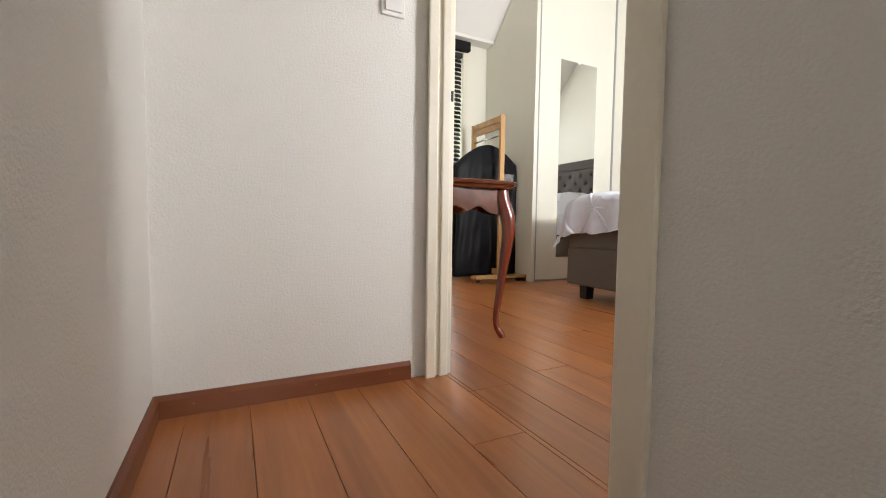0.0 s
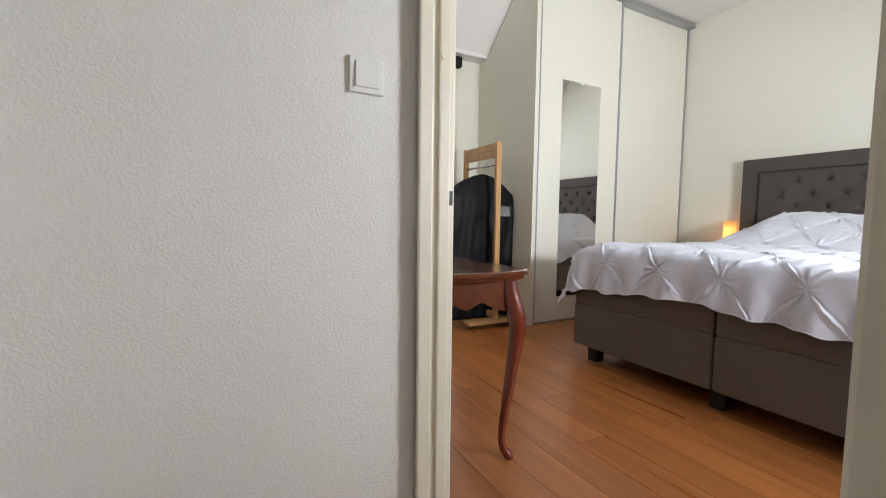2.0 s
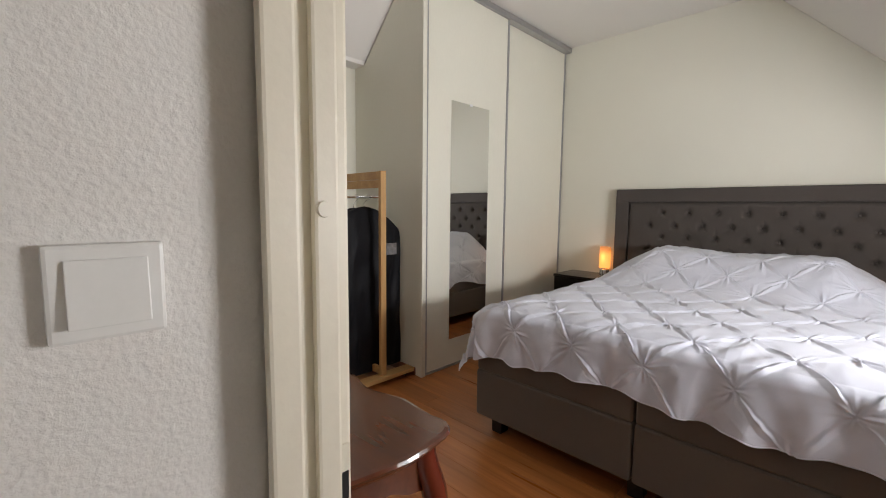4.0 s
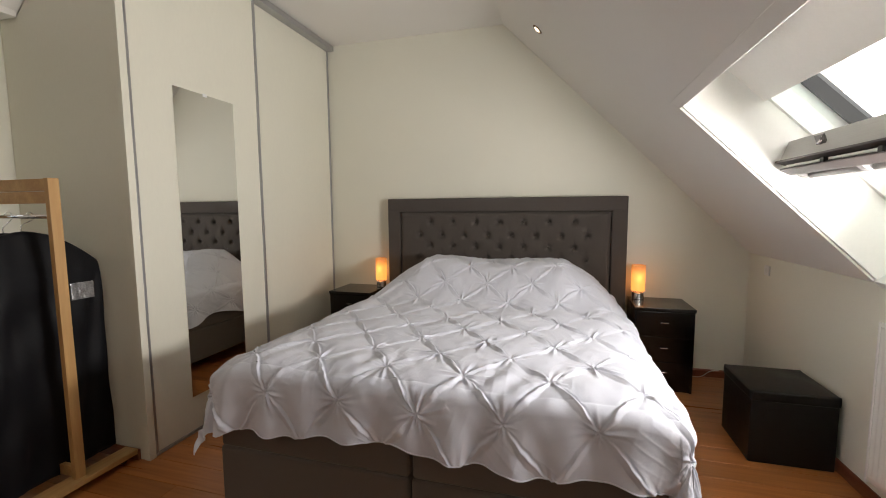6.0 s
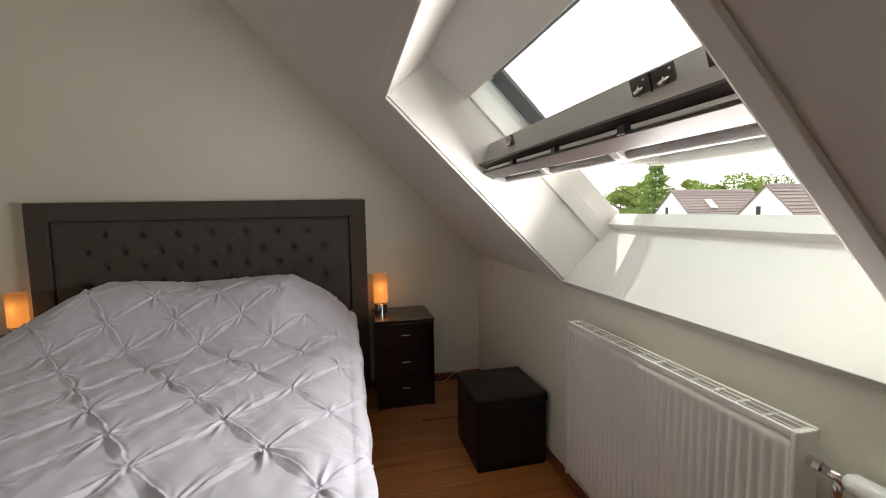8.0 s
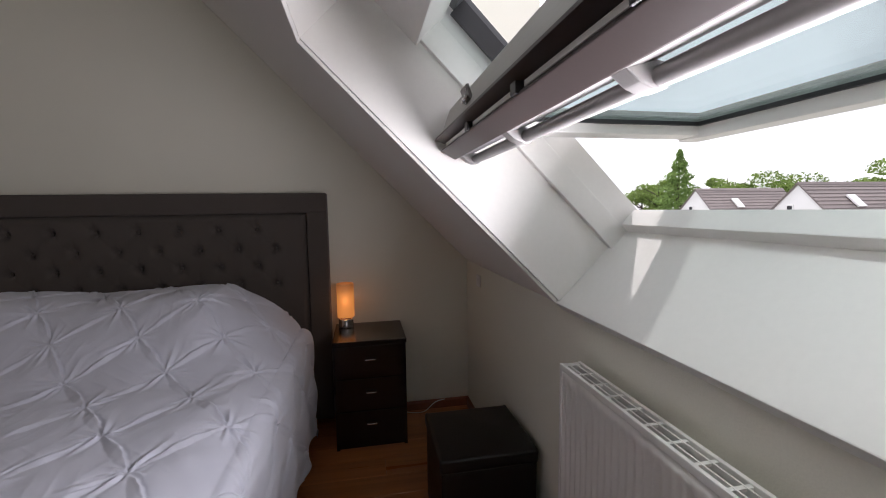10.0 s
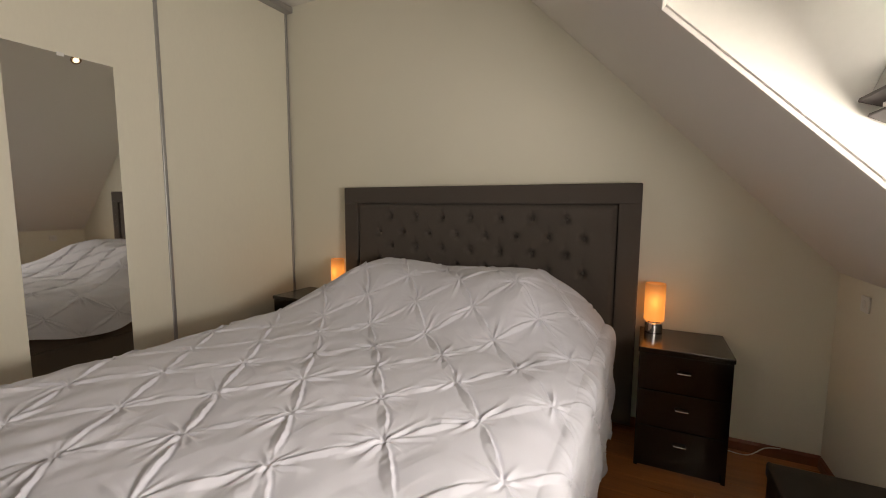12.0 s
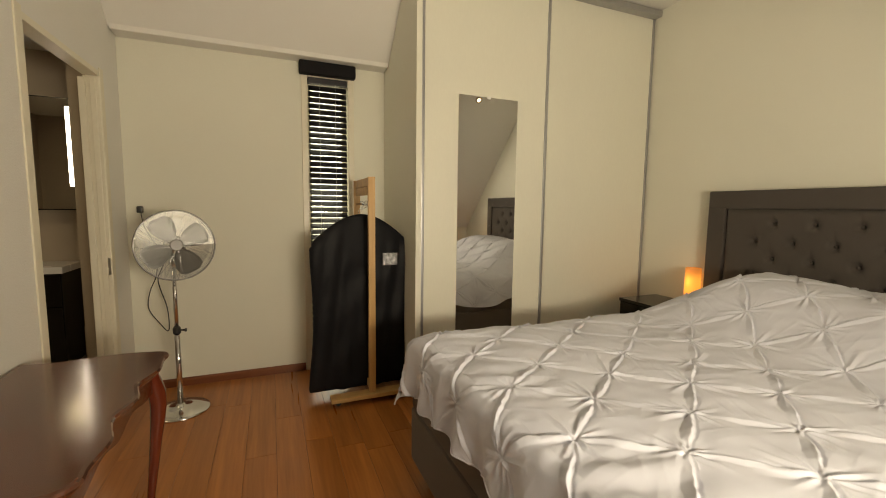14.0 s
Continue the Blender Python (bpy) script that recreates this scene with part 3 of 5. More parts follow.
    for x, w in ((2.90, 0.030), (2.17, 0.060), (2.01, 0.028)):
        c = part("catch", box(-w, w, -0.004, 0.003, -0.028, 0.028, 0.002), M_CATCH, ob, "dark metal catch plate")
        c.matrix_basis = pose(x, -0.072, 1.588, -19, 0, 0)
        for dx in ((-0.035, 0.035) if w > 0.05 else (0.0,)):
            lever = bmesh.new()
            tube([(-0.015, 0.004, 0.004), (-0.006, 0.010, 0.0), (0.004, 0.012, -0.003), (0.013, 0.006, -0.004)], [0.003, 0.005, 0.005, 0.003], 8, bm=lever)
            tube([(0.0, 0.002, -0.014), (0.001, 0.009, -0.004), (0.0, 0.002, 0.010)], [0.003, 0.004, 0.003], 8, bm=lever)
            tube([(-0.018, 0.002, 0.018), (-0.018, 0.005, 0.018)], 0.003, 8, bm=lever)
            tube([(0.018, 0.002, -0.019), (0.018, 0.005, -0.019)], 0.003, 8, bm=lever)
            l = part("catch_lever", lever, M_CHROME, c, smooth=True)
            l.matrix_basis = Matrix.Translation((dx, 0.0, 0.0))
            l.matrix_parent_inverse = Matrix()
        if w > 0.05:
            d = part("catch_divider", box(-0.002, 0.002, 0.001, 0.006, -0.026, 0.026), M_BLACK, c)
            d.matrix_basis = Matrix()
            d.matrix_parent_inverse = Matrix()
    return ob


roof_window()


# ---------------------------------------------------------------- tall window with its blind
def tall_window():
    x0, x1, z0, z1 = 1.935, 2.235, 0.05, 2.262
    ob = thing("window_2", (2.085, Y_F + 0.1, z0), "narrow tall cream framed window to the floor", "window", kind="structure")
    for a, b in ((x0 - 0.045, x0), (x1, x1 + 0.045)):
        part("casing", box(a, b, Y_F - 0.018, Y_F, 0.0, z1 + 0.02, 0.004), M_TRIM, ob)
    part("casing_head", box(x0, x1, Y_F - 0.018, Y_F, z1, z1 + 0.02, 0.003), M_TRIM, ob)
    part("window_sill", box(x0, x1, Y_F - 0.016, Y_F + 0.10, 0.0, z0, 0.003), M_TRIM, ob)
    for a, b in ((x0, x0 + 0.03), (x1 - 0.03, x1)):
        part("frame_side", box(a, b, Y_F + 0.10, Y_F + 0.16, z0, z1, 0.003), M_TRIM, ob)
    part("frame_bottom", box(x0 + 0.03, x1 - 0.03, Y_F + 0.10, Y_F + 0.16, z0, z0 + 0.06, 0.003), M_TRIM, ob)
    part("frame_top", box(x0 + 0.03, x1 - 0.03, Y_F + 0.10, Y_F + 0.16, z1 - 0.04, z1, 0.003), M_TRIM, ob)
    part("pane", box(x0 + 0.03, x1 - 0.03, Y_F + 0.125, Y_F + 0.131, z0 + 0.06, z1 - 0.04), M_GLASS, ob, "clear glass").visible_shadow = False


tall_window()


def venetian_blind():
    x0, x1 = 1.940, 2.230
    ob = thing("venetian_blind", (2.085, Y_F - 0.02, 2.38), "dark venetian blind hanging half open in the tall window", "blind")
    part("cassette", box(1.875, 2.285, Y_F - 0.085, Y_F - 0.02, 2.262, 2.356, 0.014, 3), M_CASSETTE, ob, "dark fabric covered top box")
    part("headrail", box(x0, x1, Y_F - 0.012, Y_F + 0.04, 2.215, 2.258, 0.003), M_SLAT, ob)
    part("bottom_rail", box(x0, x1, Y_F - 0.008, Y_F + 0.038, 0.055, 0.16, 0.004), M_SLAT, ob)
    step = 0.0435
    n = int((2.19 - 0.15) / step)
    shared = {}
    for i in range(n):
        z = 2.185 - step * i
        tilt = 63 - 37 * i / n
        key = round(tilt / 4)
        if key not in shared:
            b = bmesh.new()
            rows = []
            for j in range(5):
                u = -0.024 + 0.012 * j
                zz = 0.0035 * (1 - (u / 0.024) ** 2)
                rows.append([b.verts.new((x, u, zz)) for x in (x0 + 0.004, x1 - 0.004)])
            for p_, q_ in zip(rows, rows[1:]):
                b.faces.new((p_[0], p_[1], q_[1], q_[0]))
            bmesh.ops.solidify(b, geom=b.faces[:], thickness=0.0012)
            bmesh.ops.rotate(b, verts=b.verts, cent=(0, 0, 0), matrix=Matrix.Rotation(radians(key * 4), 3, "X"))
            shared[key] = mesh_of(b, M_SLAT, True)
        sl = new("slat", shared[key])
        sl.parent = ob
        sl.matrix_parent_inverse = base_of(ob).inverted()
        sl.location = (0, Y_F + 0.015, z)
    for x in (2.022, 2.140):
        part("ladder_cord", box(x - 0.001, x + 0.001, Y_F - 0.011, Y_F - 0.009, 0.12, 2.22), M_CORD, ob)


venetian_blind()


# ---------------------------------------------------------------- wardrobe
def wardrobe():
    x0, x1, yf, yb, zt = 2.523, X_H - 0.004, 3.003, Y_F - 0.004, 2.862
    ob = thing("wardrobe", ((x0 + x1) / 2, yf, 0), "white built-in wardrobe with two sliding doors and a tall mirror", "wardrobe")
    k_ = 0.006
    part("side_panel", prism([(yf + 0.02, 0), (yb, 0), (yb, Z_FAR - k_), (Y_FAR - k_, Z_FAR - k_), (Y_FAR - (Z_C - Z_FAR) - k_, zt), (yf + 0.02, zt)], "x", x0, x0 + 0.02, 0.001), M_WARD, ob)
    part("edge_strip", box(x0 - 0.004, x0 + 0.034, yf - 0.012, yf + 0.02, 0, zt, 0.002), M_WARD, ob)
    part("top_rail", box(x0, x1, yf - 0.020, yf + 0.09, zt - 0.045, zt, 0.004), M_ALU, ob, "grey aluminium top rail")
    part("floor_rail", box(x0 + 0.03, x1, yf - 0.006, yf + 0.085, 0, 0.014, 0.002), M_ALU, ob, "grey aluminium floor rail")
    part("back_panel", box(x0 + 0.02, x1, yf + 0.12, yf + 0.13, 0.0, zt - 0.05), M_WARD, ob)
    xm = 3.505
    for a, b, dy in ((x0 + 0.034, xm + 0.012, 0.0), (xm - 0.012, x1 - 0.002, 0.044)):
        d = part("sliding_door", box(a + 0.02, b - 0.02, yf + dy + 0.004, yf + dy + 0.026, 0.016, zt - 0.046, 0.001), M_WARD, ob, "white melamine sliding door")
        for u, v in ((a, a + 0.022), (b - 0.022, b)):
            part("door_profile", box(u, v, yf + dy - 0.004, yf + dy + 0.034, 0.016, zt - 0.047, 0.005), M_ALU, d, "grey aluminium edge profile")
        if dy == 0.0:
            part("mirror", box(2.815, 3.262, yf - 0.002, yf + 0.002, 0.222, 2.038), M_MIRROR, d, "tall frameless mirror")
            part("mirror_clip", box(3.02, 3.05, yf - 0.005, yf - 0.001, 2.026, 2.044, 0.001), M_WHITEP, d, "small bright clip")
    return ob


wardrobe()


# ---------------------------------------------------------------- bed
BX0, BX1, BY0, BY1, BC = 2.25, 4.44, 0.555, 2.25, 1.405


def boxspring():
    ob = thing("bed", (3.3, BC, 0), "charcoal upholstered double box spring bed with a buttoned headboard", "bed")
    for a, b in ((BY0, BC - 0.003), (BC + 0.003, BY1)):
        part("base", box(BX0, BX1, a, b, 0.10, 0.36, 0.018, 3), M_FABRIC, ob)
        part("mattress_border", box(BX0 + 0.004, BX1, a + 0.002, b - 0.002, 0.357, 0.60, 0.02, 3), M_FABRIC, ob)
    for x in (BX0 + 0.10, BX1 - 0.12):
        for y in (BY0 + 0.10, BC, BY1 - 0.10):
            part("leg", prism([(y - 0.03, 0), (y + 0.03, 0), (y + 0.036, 0.105), (y - 0.036, 0.105)], "x", x - 0.035, x + 0.035, 0.003), M_BLACK, ob, "black block leg")
    # headboard: flat border round a buttoned field
    y0, y1, zt, xf = 0.39, 2.42, 1.43, 4.455
    part("headboard_body", box(xf + 0.055, X_H - 0.002, y0, y1, 0.05, zt, 0.012, 3), M_FABRIC_H, ob)
    w = 0.115
    part("headboard_border", box(xf, xf + 0.06, y0, y1, zt - w, zt, 0.010, 3), M_FABRIC_H, ob)
    for a, b in ((y0, y0 + w), (y1 - w, y1)):
        part("headboard_border", box(xf, xf + 0.06, a, b, 0.05, zt - w + 0.006, 0.010, 3), M_FABRIC_H, ob)
    ya, yb, za, zb = y0 + w + 0.004, y1 - w - 0.004, 0.5, zt - w - 0.004
    buttons = []
    rows = (1.222, 1.110, 1.010, 0.905)
    for r, z in enumerate(rows):
        m = 7 if r % 2 == 0 else 8
        for i in range(m):
            buttons.append((BC + (i - (m - 1) / 2) * 0.2045, z))
    ny, nz = 330, 150
    Y, Z = np.meshgrid(np.linspace(ya, yb, ny), np.linspace(za, zb, nz))
    h = np.full_like(Y, 0.026)
    for y, z in buttons:
        d2 = (Y - y) ** 2 + (Z - z) ** 2
        d = np.sqrt(d2)
        h -= 0.028 * np.exp(-d2 / 0.020 ** 2) + 0.016 * np.exp(-d / 0.038)
        # soft folds that run up from each button
        h -= 0.006 * np.exp(-np.abs(Y - y) / 0.009) * np.exp(-((Z - z - 0.035) / 0.04) ** 2)
        for sy, sz in ((1, 1), (1, -1), (-1, 1), (-1, -1)):
            u = ((Y - y) * sy * 0.102 + (Z - z) * sz * 0.106) / 0.147
            v = ((Y - y) * sy * 0.106 - (Z - z) * sz * 0.102) / 0.147
            h -= 0.0045 * np.exp(-np.abs(v) / 0.008) * (u > 0) * np.exp(-(u / 0.05) ** 2)
    h = np.maximum(h, -0.018)
    edge = np.minimum(np.minimum(Y - ya, yb - Y), zb - Z)
    h *= np.clip(edge / 0.03, 0, 1) ** 0.5
    grid_mesh("headboard_field", np.stack([xf + 0.028 - h, Y, Z], -1), M_FABRIC_H, ob, "buttoned padded field")
    for y, z in buttons[:25]:
        c = part("button", lathe([(0.010, 0), (0.009, 0.004), (0.004, 0.006)], (0, 0, 0), 12), M_FABRIC_H, ob, smooth=True)
        c.matrix_basis = Matrix.Translation((xf + 0.040, y, z)) @ Matrix.Rotation(radians(-90), 4, "Y")
    return ob


boxspring()


def duvet():
    """White pintuck cover, draped over mattress and pillows."""
    rng = np.random.default_rng(5)
    x_head, x_foot = 4.36, 2.275
    yl, yr = 2.235, 0.54
    na, nb = 800, 880
    a = np.linspace(0, (x_head - x_foot) + 0.275, na)          # from the head to the foot, then down
    b = np.linspace(-0.34, (yl - yr) + 0.62, nb)              # from the left hem over the top to the right hem
    A, B = np.meshgrid(a, b, indexing="ij")
    La, Lb = x_head - x_foot, yl - yr
    # hems: short over the foot and left side, long over the right side
    ex = np.maximum(A - La, 0)
    ey = np.where(B < 0, B, np.where(B > Lb, B - Lb, 0))
    # the foot hang is shorter in the middle
    ex = ex * (0.94 + 0.06 * np.sin(B * 6 + 0.6) + 0.018 * np.sin(B * 20.6 + 1.0 + np.sin(B * 3)) + 0.014 * np.sin(B * 47 + 2 * np.sin(B * 5)))
    ey = np.where(ey < 0, ey * (0.80 + 0.10 * np.sin(A * 8)), ey)
    down = np.sqrt(ex ** 2 + ey ** 2)
    X = x_head - np.minimum(A, La)
    Y = yl - np.clip(B, 0, Lb)
    ux, uy = np.where(down > 1e-6, ex / np.maximum(down, 1e-6), 0), np.where(down > 1e-6, ey / np.maximum(down, 1e-6), 0)
    # rounded shoulder
    R = 0.045
    ang = np.minimum(down / R, math.pi / 2)
    out = R * np.sin(ang)
    dz = R * (1 - np.cos(ang)) + np.maximum(down - R * math.pi / 2, 0)
    lean = np.maximum(down - R * math.pi / 2, 0)
    corner = np.minimum(ex, np.abs(ey)) / 0.2
    flare = lean * (np.where(ey > 0, 0.0, 0.07) + 0.10 * np.clip(corner, 0, 1))
    X = X - ux * (out + flare)
    Y = Y - uy * (out + flare)
    # top: mattress height, sagging edges, pillows under the head end
    t = (x_head - np.clip(x_head - np.minimum(A, La), x_foot, x_head))
    yy = yl - np.clip(B, 0, Lb)
    top = 0.715 + 0.02 * np.clip((t - 0.3) / 1.8, 0, 1)
    side = np.minimum(yl - yy, yy - yr)
    ramp = np.clip((0.95 - t) / 0.62, 0, 1)
    ramp = ramp * ramp * (3 - 2 * ramp)
    pill = 0.225 * ramp * np.clip(side / 0.34, 0, 1) ** 0.7
    pill += 0.011 * ramp * np.cos((yy - 0.98) * 2 * math.pi / 0.88) * np.clip(side / 0.3, 0, 1)
    drop = np.clip(1 - t / 0.10, 0, 1)
    top = top + pill - 0.12 * drop ** 2
    soft = 0.035 * (1 - np.clip(side / 0.16, 0, 1)) ** 2 + 0.022 * (1 - np.clip((La - t) / 0.10, 0, 1)) ** 2
    Z = top - soft - dz
    P = np.stack([X, Y, Z], -1)
    du, dv = np.gradient(P, axis=0), np.gradient(P, axis=1)
    N = np.cross(du, dv)
    N /= np.maximum(np.linalg.norm(N, axis=-1, keepdims=True), 1e-9)
    N *= np.where(N[..., 2:3].mean() < 0, -1, 1)
    # pinched tucks in a staggered grid on the cloth
    px, py = 0.195, 0.305
    s = (A - (x_head - 2.552)) / px + 0.05 * np.sin(B * 5) + 0.015 * np.sin(B * 13 + A * 5)
    q = (B - (yl - 1.06)) / py + 0.05 * np.sin(A * 4) + 0.01 * np.sin(A * 11 + B * 6)
    d1, d2 = (s + 2 * q) / 2, (s - 2 * q) / 2                # whole numbers on the two sets of folds
    g1, g2 = d1 - np.round(d1), d2 - np.round(d2)
    puff = np.abs(np.sin(math.pi * d1) * np.sin(math.pi * d2))
    h = (0.006 + 0.012 * np.clip((down - 0.03) / 0.08, 0, 1) * (ey > 0)) * np.power(puff + 1e-6, 0.8)
    # polar coordinates about the nearest tuck
    r1, r2 = np.round(d1), np.round(d2)
    cs, cq = r1 + r2, (r1 - r2) / 2
    ox, oy = (s - cs) * px, (q - cq) * py
    rad = np.sqrt(ox ** 2 + oy ** 2)
    th = np.arctan2(oy, ox)

    def chance(k_):
        v = np.sin(cs * 12.9898 + cq * 78.233 + k_ * 37.719) * 43758.5453
        return v - np.floor(v)

    h -= 0.007 * np.exp(-(rad / 0.010) ** 2)
    # flat lens-shaped pleats from tuck to tuck: a crisp lip, a sloping face and a thin shadow line beside it
    cell = px * py / math.hypot(px, py / 2)
    for g, other, k_, rise in ((g1, d2, 0.95, 0.30), (g2, d1, 1.15, 0.11)):
        dist = g * cell
        span = np.sin(math.pi * other) ** 2
        wide = 0.007 + 0.022 * np.power(span, 0.7)
        d_ = dist + 0.4 * wide + 0.0012 * np.sin(other * 9) + 0.0010 * np.sin(other * 31 + cq)
        up_, down_ = d_ / (rise * wide), (wide - d_) / ((1 - rise) * wide)
        lip = np.clip(np.minimum(up_, down_), 0, 1) ** 0.9
        full_ = np.power(span + 1e-6, 0.45)
        h += k_ * full_ * ((0.0015 + 0.30 * wide) * lip - 0.0022 * np.exp(-((d_ + 0.005) / 0.004) ** 2))
    # creases that run out from each tuck, each with its own angle, length and strength
    for k_ in range(11):
        at_ = 2 * math.pi * (k_ + 0.9 * chance(k_)) / 11
        turn_ = np.abs(np.mod(th - at_ + math.pi, 2 * math.pi) - math.pi)
        off = turn_ * rad                                       # sideways distance from the crease
        long_ = 0.025 + 0.075 * chance(k_ + 20) ** 1.5
        near = np.clip(rad / 0.012, 0, 1) * np.exp(-(rad / long_) ** 2) * (turn_ < 1.2)
        thick_ = 0.0028 + 0.06 * rad
        h += (0.0048 + 0.0072 * chance(k_ + 40)) * near * (np.exp(-off / thick_) - 0.4 * np.exp(-((off - 2.2 * thick_) / thick_) ** 2))
    # slack wrinkles in the cloth between the pleats
    for k_ in range(8):
        fa, ph_ = rng.uniform(0, math.pi), rng.uniform(0, 6.28, 3)
        u_, v_ = A * math.cos(fa) + B * math.sin(fa), B * math.cos(fa) - A * math.sin(fa)
        patch = np.clip(np.sin(u_ * rng.uniform(5, 11) + ph_[0]) * np.sin(v_ * rng.uniform(7, 13) + ph_[1]) - 0.55, 0, 1)
        h += 0.0028 * patch * (1 - np.abs(np.sin(v_ * rng.uniform(40, 75) + 2.0 * np.sin(u_ * 6) + ph_[2]))) ** 2
    # loose creases where the cloth turns over the foot
    turn = np.exp(-((A - La + 0.10) / 0.16) ** 2)
    h += turn * 0.0045 * np.sin(B * 62 + 5 * np.sin(A * 9) + 3 * np.sin(B * 7)) * (0.5 + 0.5 * np.sin(B * 11 + 1))
    for k_ in range(26):
        fx, fy, ph = rng.normal(0, 9), rng.normal(0, 9), rng.uniform(0, 6.28)
        h += 0.0009 * np.sin(A * fx + B * fy + ph)
    for k_ in range(14):
        fx, fy, ph = rng.normal(0, 34), rng.normal(0, 34), rng.uniform(0, 6.28)
        h += 0.00045 * np.sin(A * fx + B * fy + ph)
    P = P + N * h[..., None]
    # hanging folds near the hems
    wave = (np.sin(B * 20.6 + 1.0) * 0.6 + np.sin(B * 33)) * np.clip(ex - 0.04, 0, 1) * 0.065
    P[..., 0] -= wave
    wave = np.sin(A * 17) * np.clip(np.abs(ey) - 0.05, 0, 1) * np.where(ey > 0, 0.03, 0.10)
    P[..., 1] -= np.sign(ey) * wave
    ob = thing("duvet", (3.3, BC, 0.5), "white pintuck duvet cover spread over the bed", "duvet")
    grid_mesh("cover", P, M_LINEN, ob)
    for row in (P[::3, 0], P[-1, ::3], P[::3, -1]):
        part("hem", tube([tuple(v) for v in row], 0.0028, 6), M_LINEN, ob, "stitched hem", smooth=True)
    return ob


duvet()


# ---------------------------------------------------------------- bedside
def nightstand(y0, y1, label):
    x0, x1, zt = 4.165, X_H - 0.016, 0.618
    ob = thing("nightstand", ((x0 + x1) / 2, (y0 + y1) / 2, 0), label, "nightstand", "nightstands beside the bed")
    part("top", box(x0 - 0.012, x1, y0 - 0.004, y1 + 0.004, zt - 0.024, zt, 0.003), M_BLACKBROWN, ob)
    for a, b in ((y0, y0 + 0.018), (y1 - 0.018, y1)):
        part("side_panel", box(x0, x1, a, b, 0.0, zt - 0.024, 0.001), M_BLACKBROWN, ob)
    part("back_panel", box(x1 - 0.012, x1, y0 + 0.018, y1 - 0.018, 0.0, zt - 0.024), M_BLACKBROWN, ob)
    part("plinth", box(x0 + 0.015, x0 + 0.03, y0 + 0.018, y1 - 0.018, 0.0, 0.05), M_BLACKBROWN, ob)
    zs = ((0.055, 0.220), (0.225, 0.405), (0.410, 0.590))
    for za, zb in zs:
        d = part("drawer", box(x0 - 0.006, x0 + 0.014, y0 + 0.004, y1 - 0.004, za, zb, 0.002), M_BLACKBROWN, ob)
        zc, yc = za + (zb - za) * 0.58, (y0 + y1) / 2
        part("handle", tube(curve_points([(x0 - 0.006, yc - 0.028, zc), (x0 - 0.022, yc - 0.024, zc), (x0 - 0.024, yc, zc), (x0 - 0.022, yc + 0.024, zc), (x0 - 0.006, yc + 0.028, zc)], 4), 0.0035, 8), M_CHROME, d, "small chrome bow handle", smooth=True)
    return ob


nightstand(-0.03, 0.362, "black-brown three-drawer nightstand with chrome handles by the bed")
nightstand(2.475, 2.868, "black-brown nightstand with chrome handles beside the wardrobe")


def table_lamp(x, y, z):
    ob = thing("table_lamp", (x, y, z), "small lit cylinder lamp with amber glass on a nightstand", "table lamp", "bedside lamps")
    part("base", lathe([(0.042, 0), (0.045, 0.004), (0.045, 0.052), (0.042, 0.056), (0.036, 0.058), (0.036, 0.066)], (x, y, z), 32), M_CHROME, ob, "chrome base", smooth=False)
    prof = [(0.049, 0.066), (0.051, 0.070), (0.051, 0.266), (0.049, 0.270), (0.045, 0.270), (0.044, 0.25), (0.044, 0.08), (0.01, 0.078)]
    part("shade", lathe(prof, (x, y, z), 32), M_SHADE, ob, "glowing amber glass shade", smooth=False)
    lamp("bedside_glow", "POINT", Matrix.Translation((x - 0.075, y, z + 0.17)), 0.5, (1.0, 0.48, 0.16), radius=0.05)


table_lamp(4.46, 0.300, 0.618)
table_lamp(4.46, 2.500, 0.618)


def pouf():
    x0, x1, y0, y1, h = 3.345, 3.735, -0.462, -0.070, 0.395
    ob = thing("pouf", ((x0 + x1) / 2, (y0 + y1) / 2, 0), "black leatherette cube storage pouf with a lid", "pouf")
    part("body", box(x0 + 0.006, x1 - 0.006, y0 + 0.006, y1 - 0.006, 0, h - 0.058, 0.008, 3), M_LEATHER, ob, smooth=False)
    b = box(x0, x1, y0, y1, h - 0.06, h, 0.016, 4)
    bmesh.ops.subdivide_edges(b, edges=[e for e in b.edges if e.calc_length() > 0.2], cuts=6, use_grid_fill=True)
    for v in b.verts:
        if v.co.z > h - 0.004:
            u, w = (v.co.x - x0) / (x1 - x0), (v.co.y - y0) / (y1 - y0)
            v.co.z += 0.010 * math.sin(math.pi * u) * math.sin(math.pi * w) - 0.004
    part("lid", b, M_LEATHER, ob, smooth=True)
    return ob


pouf()


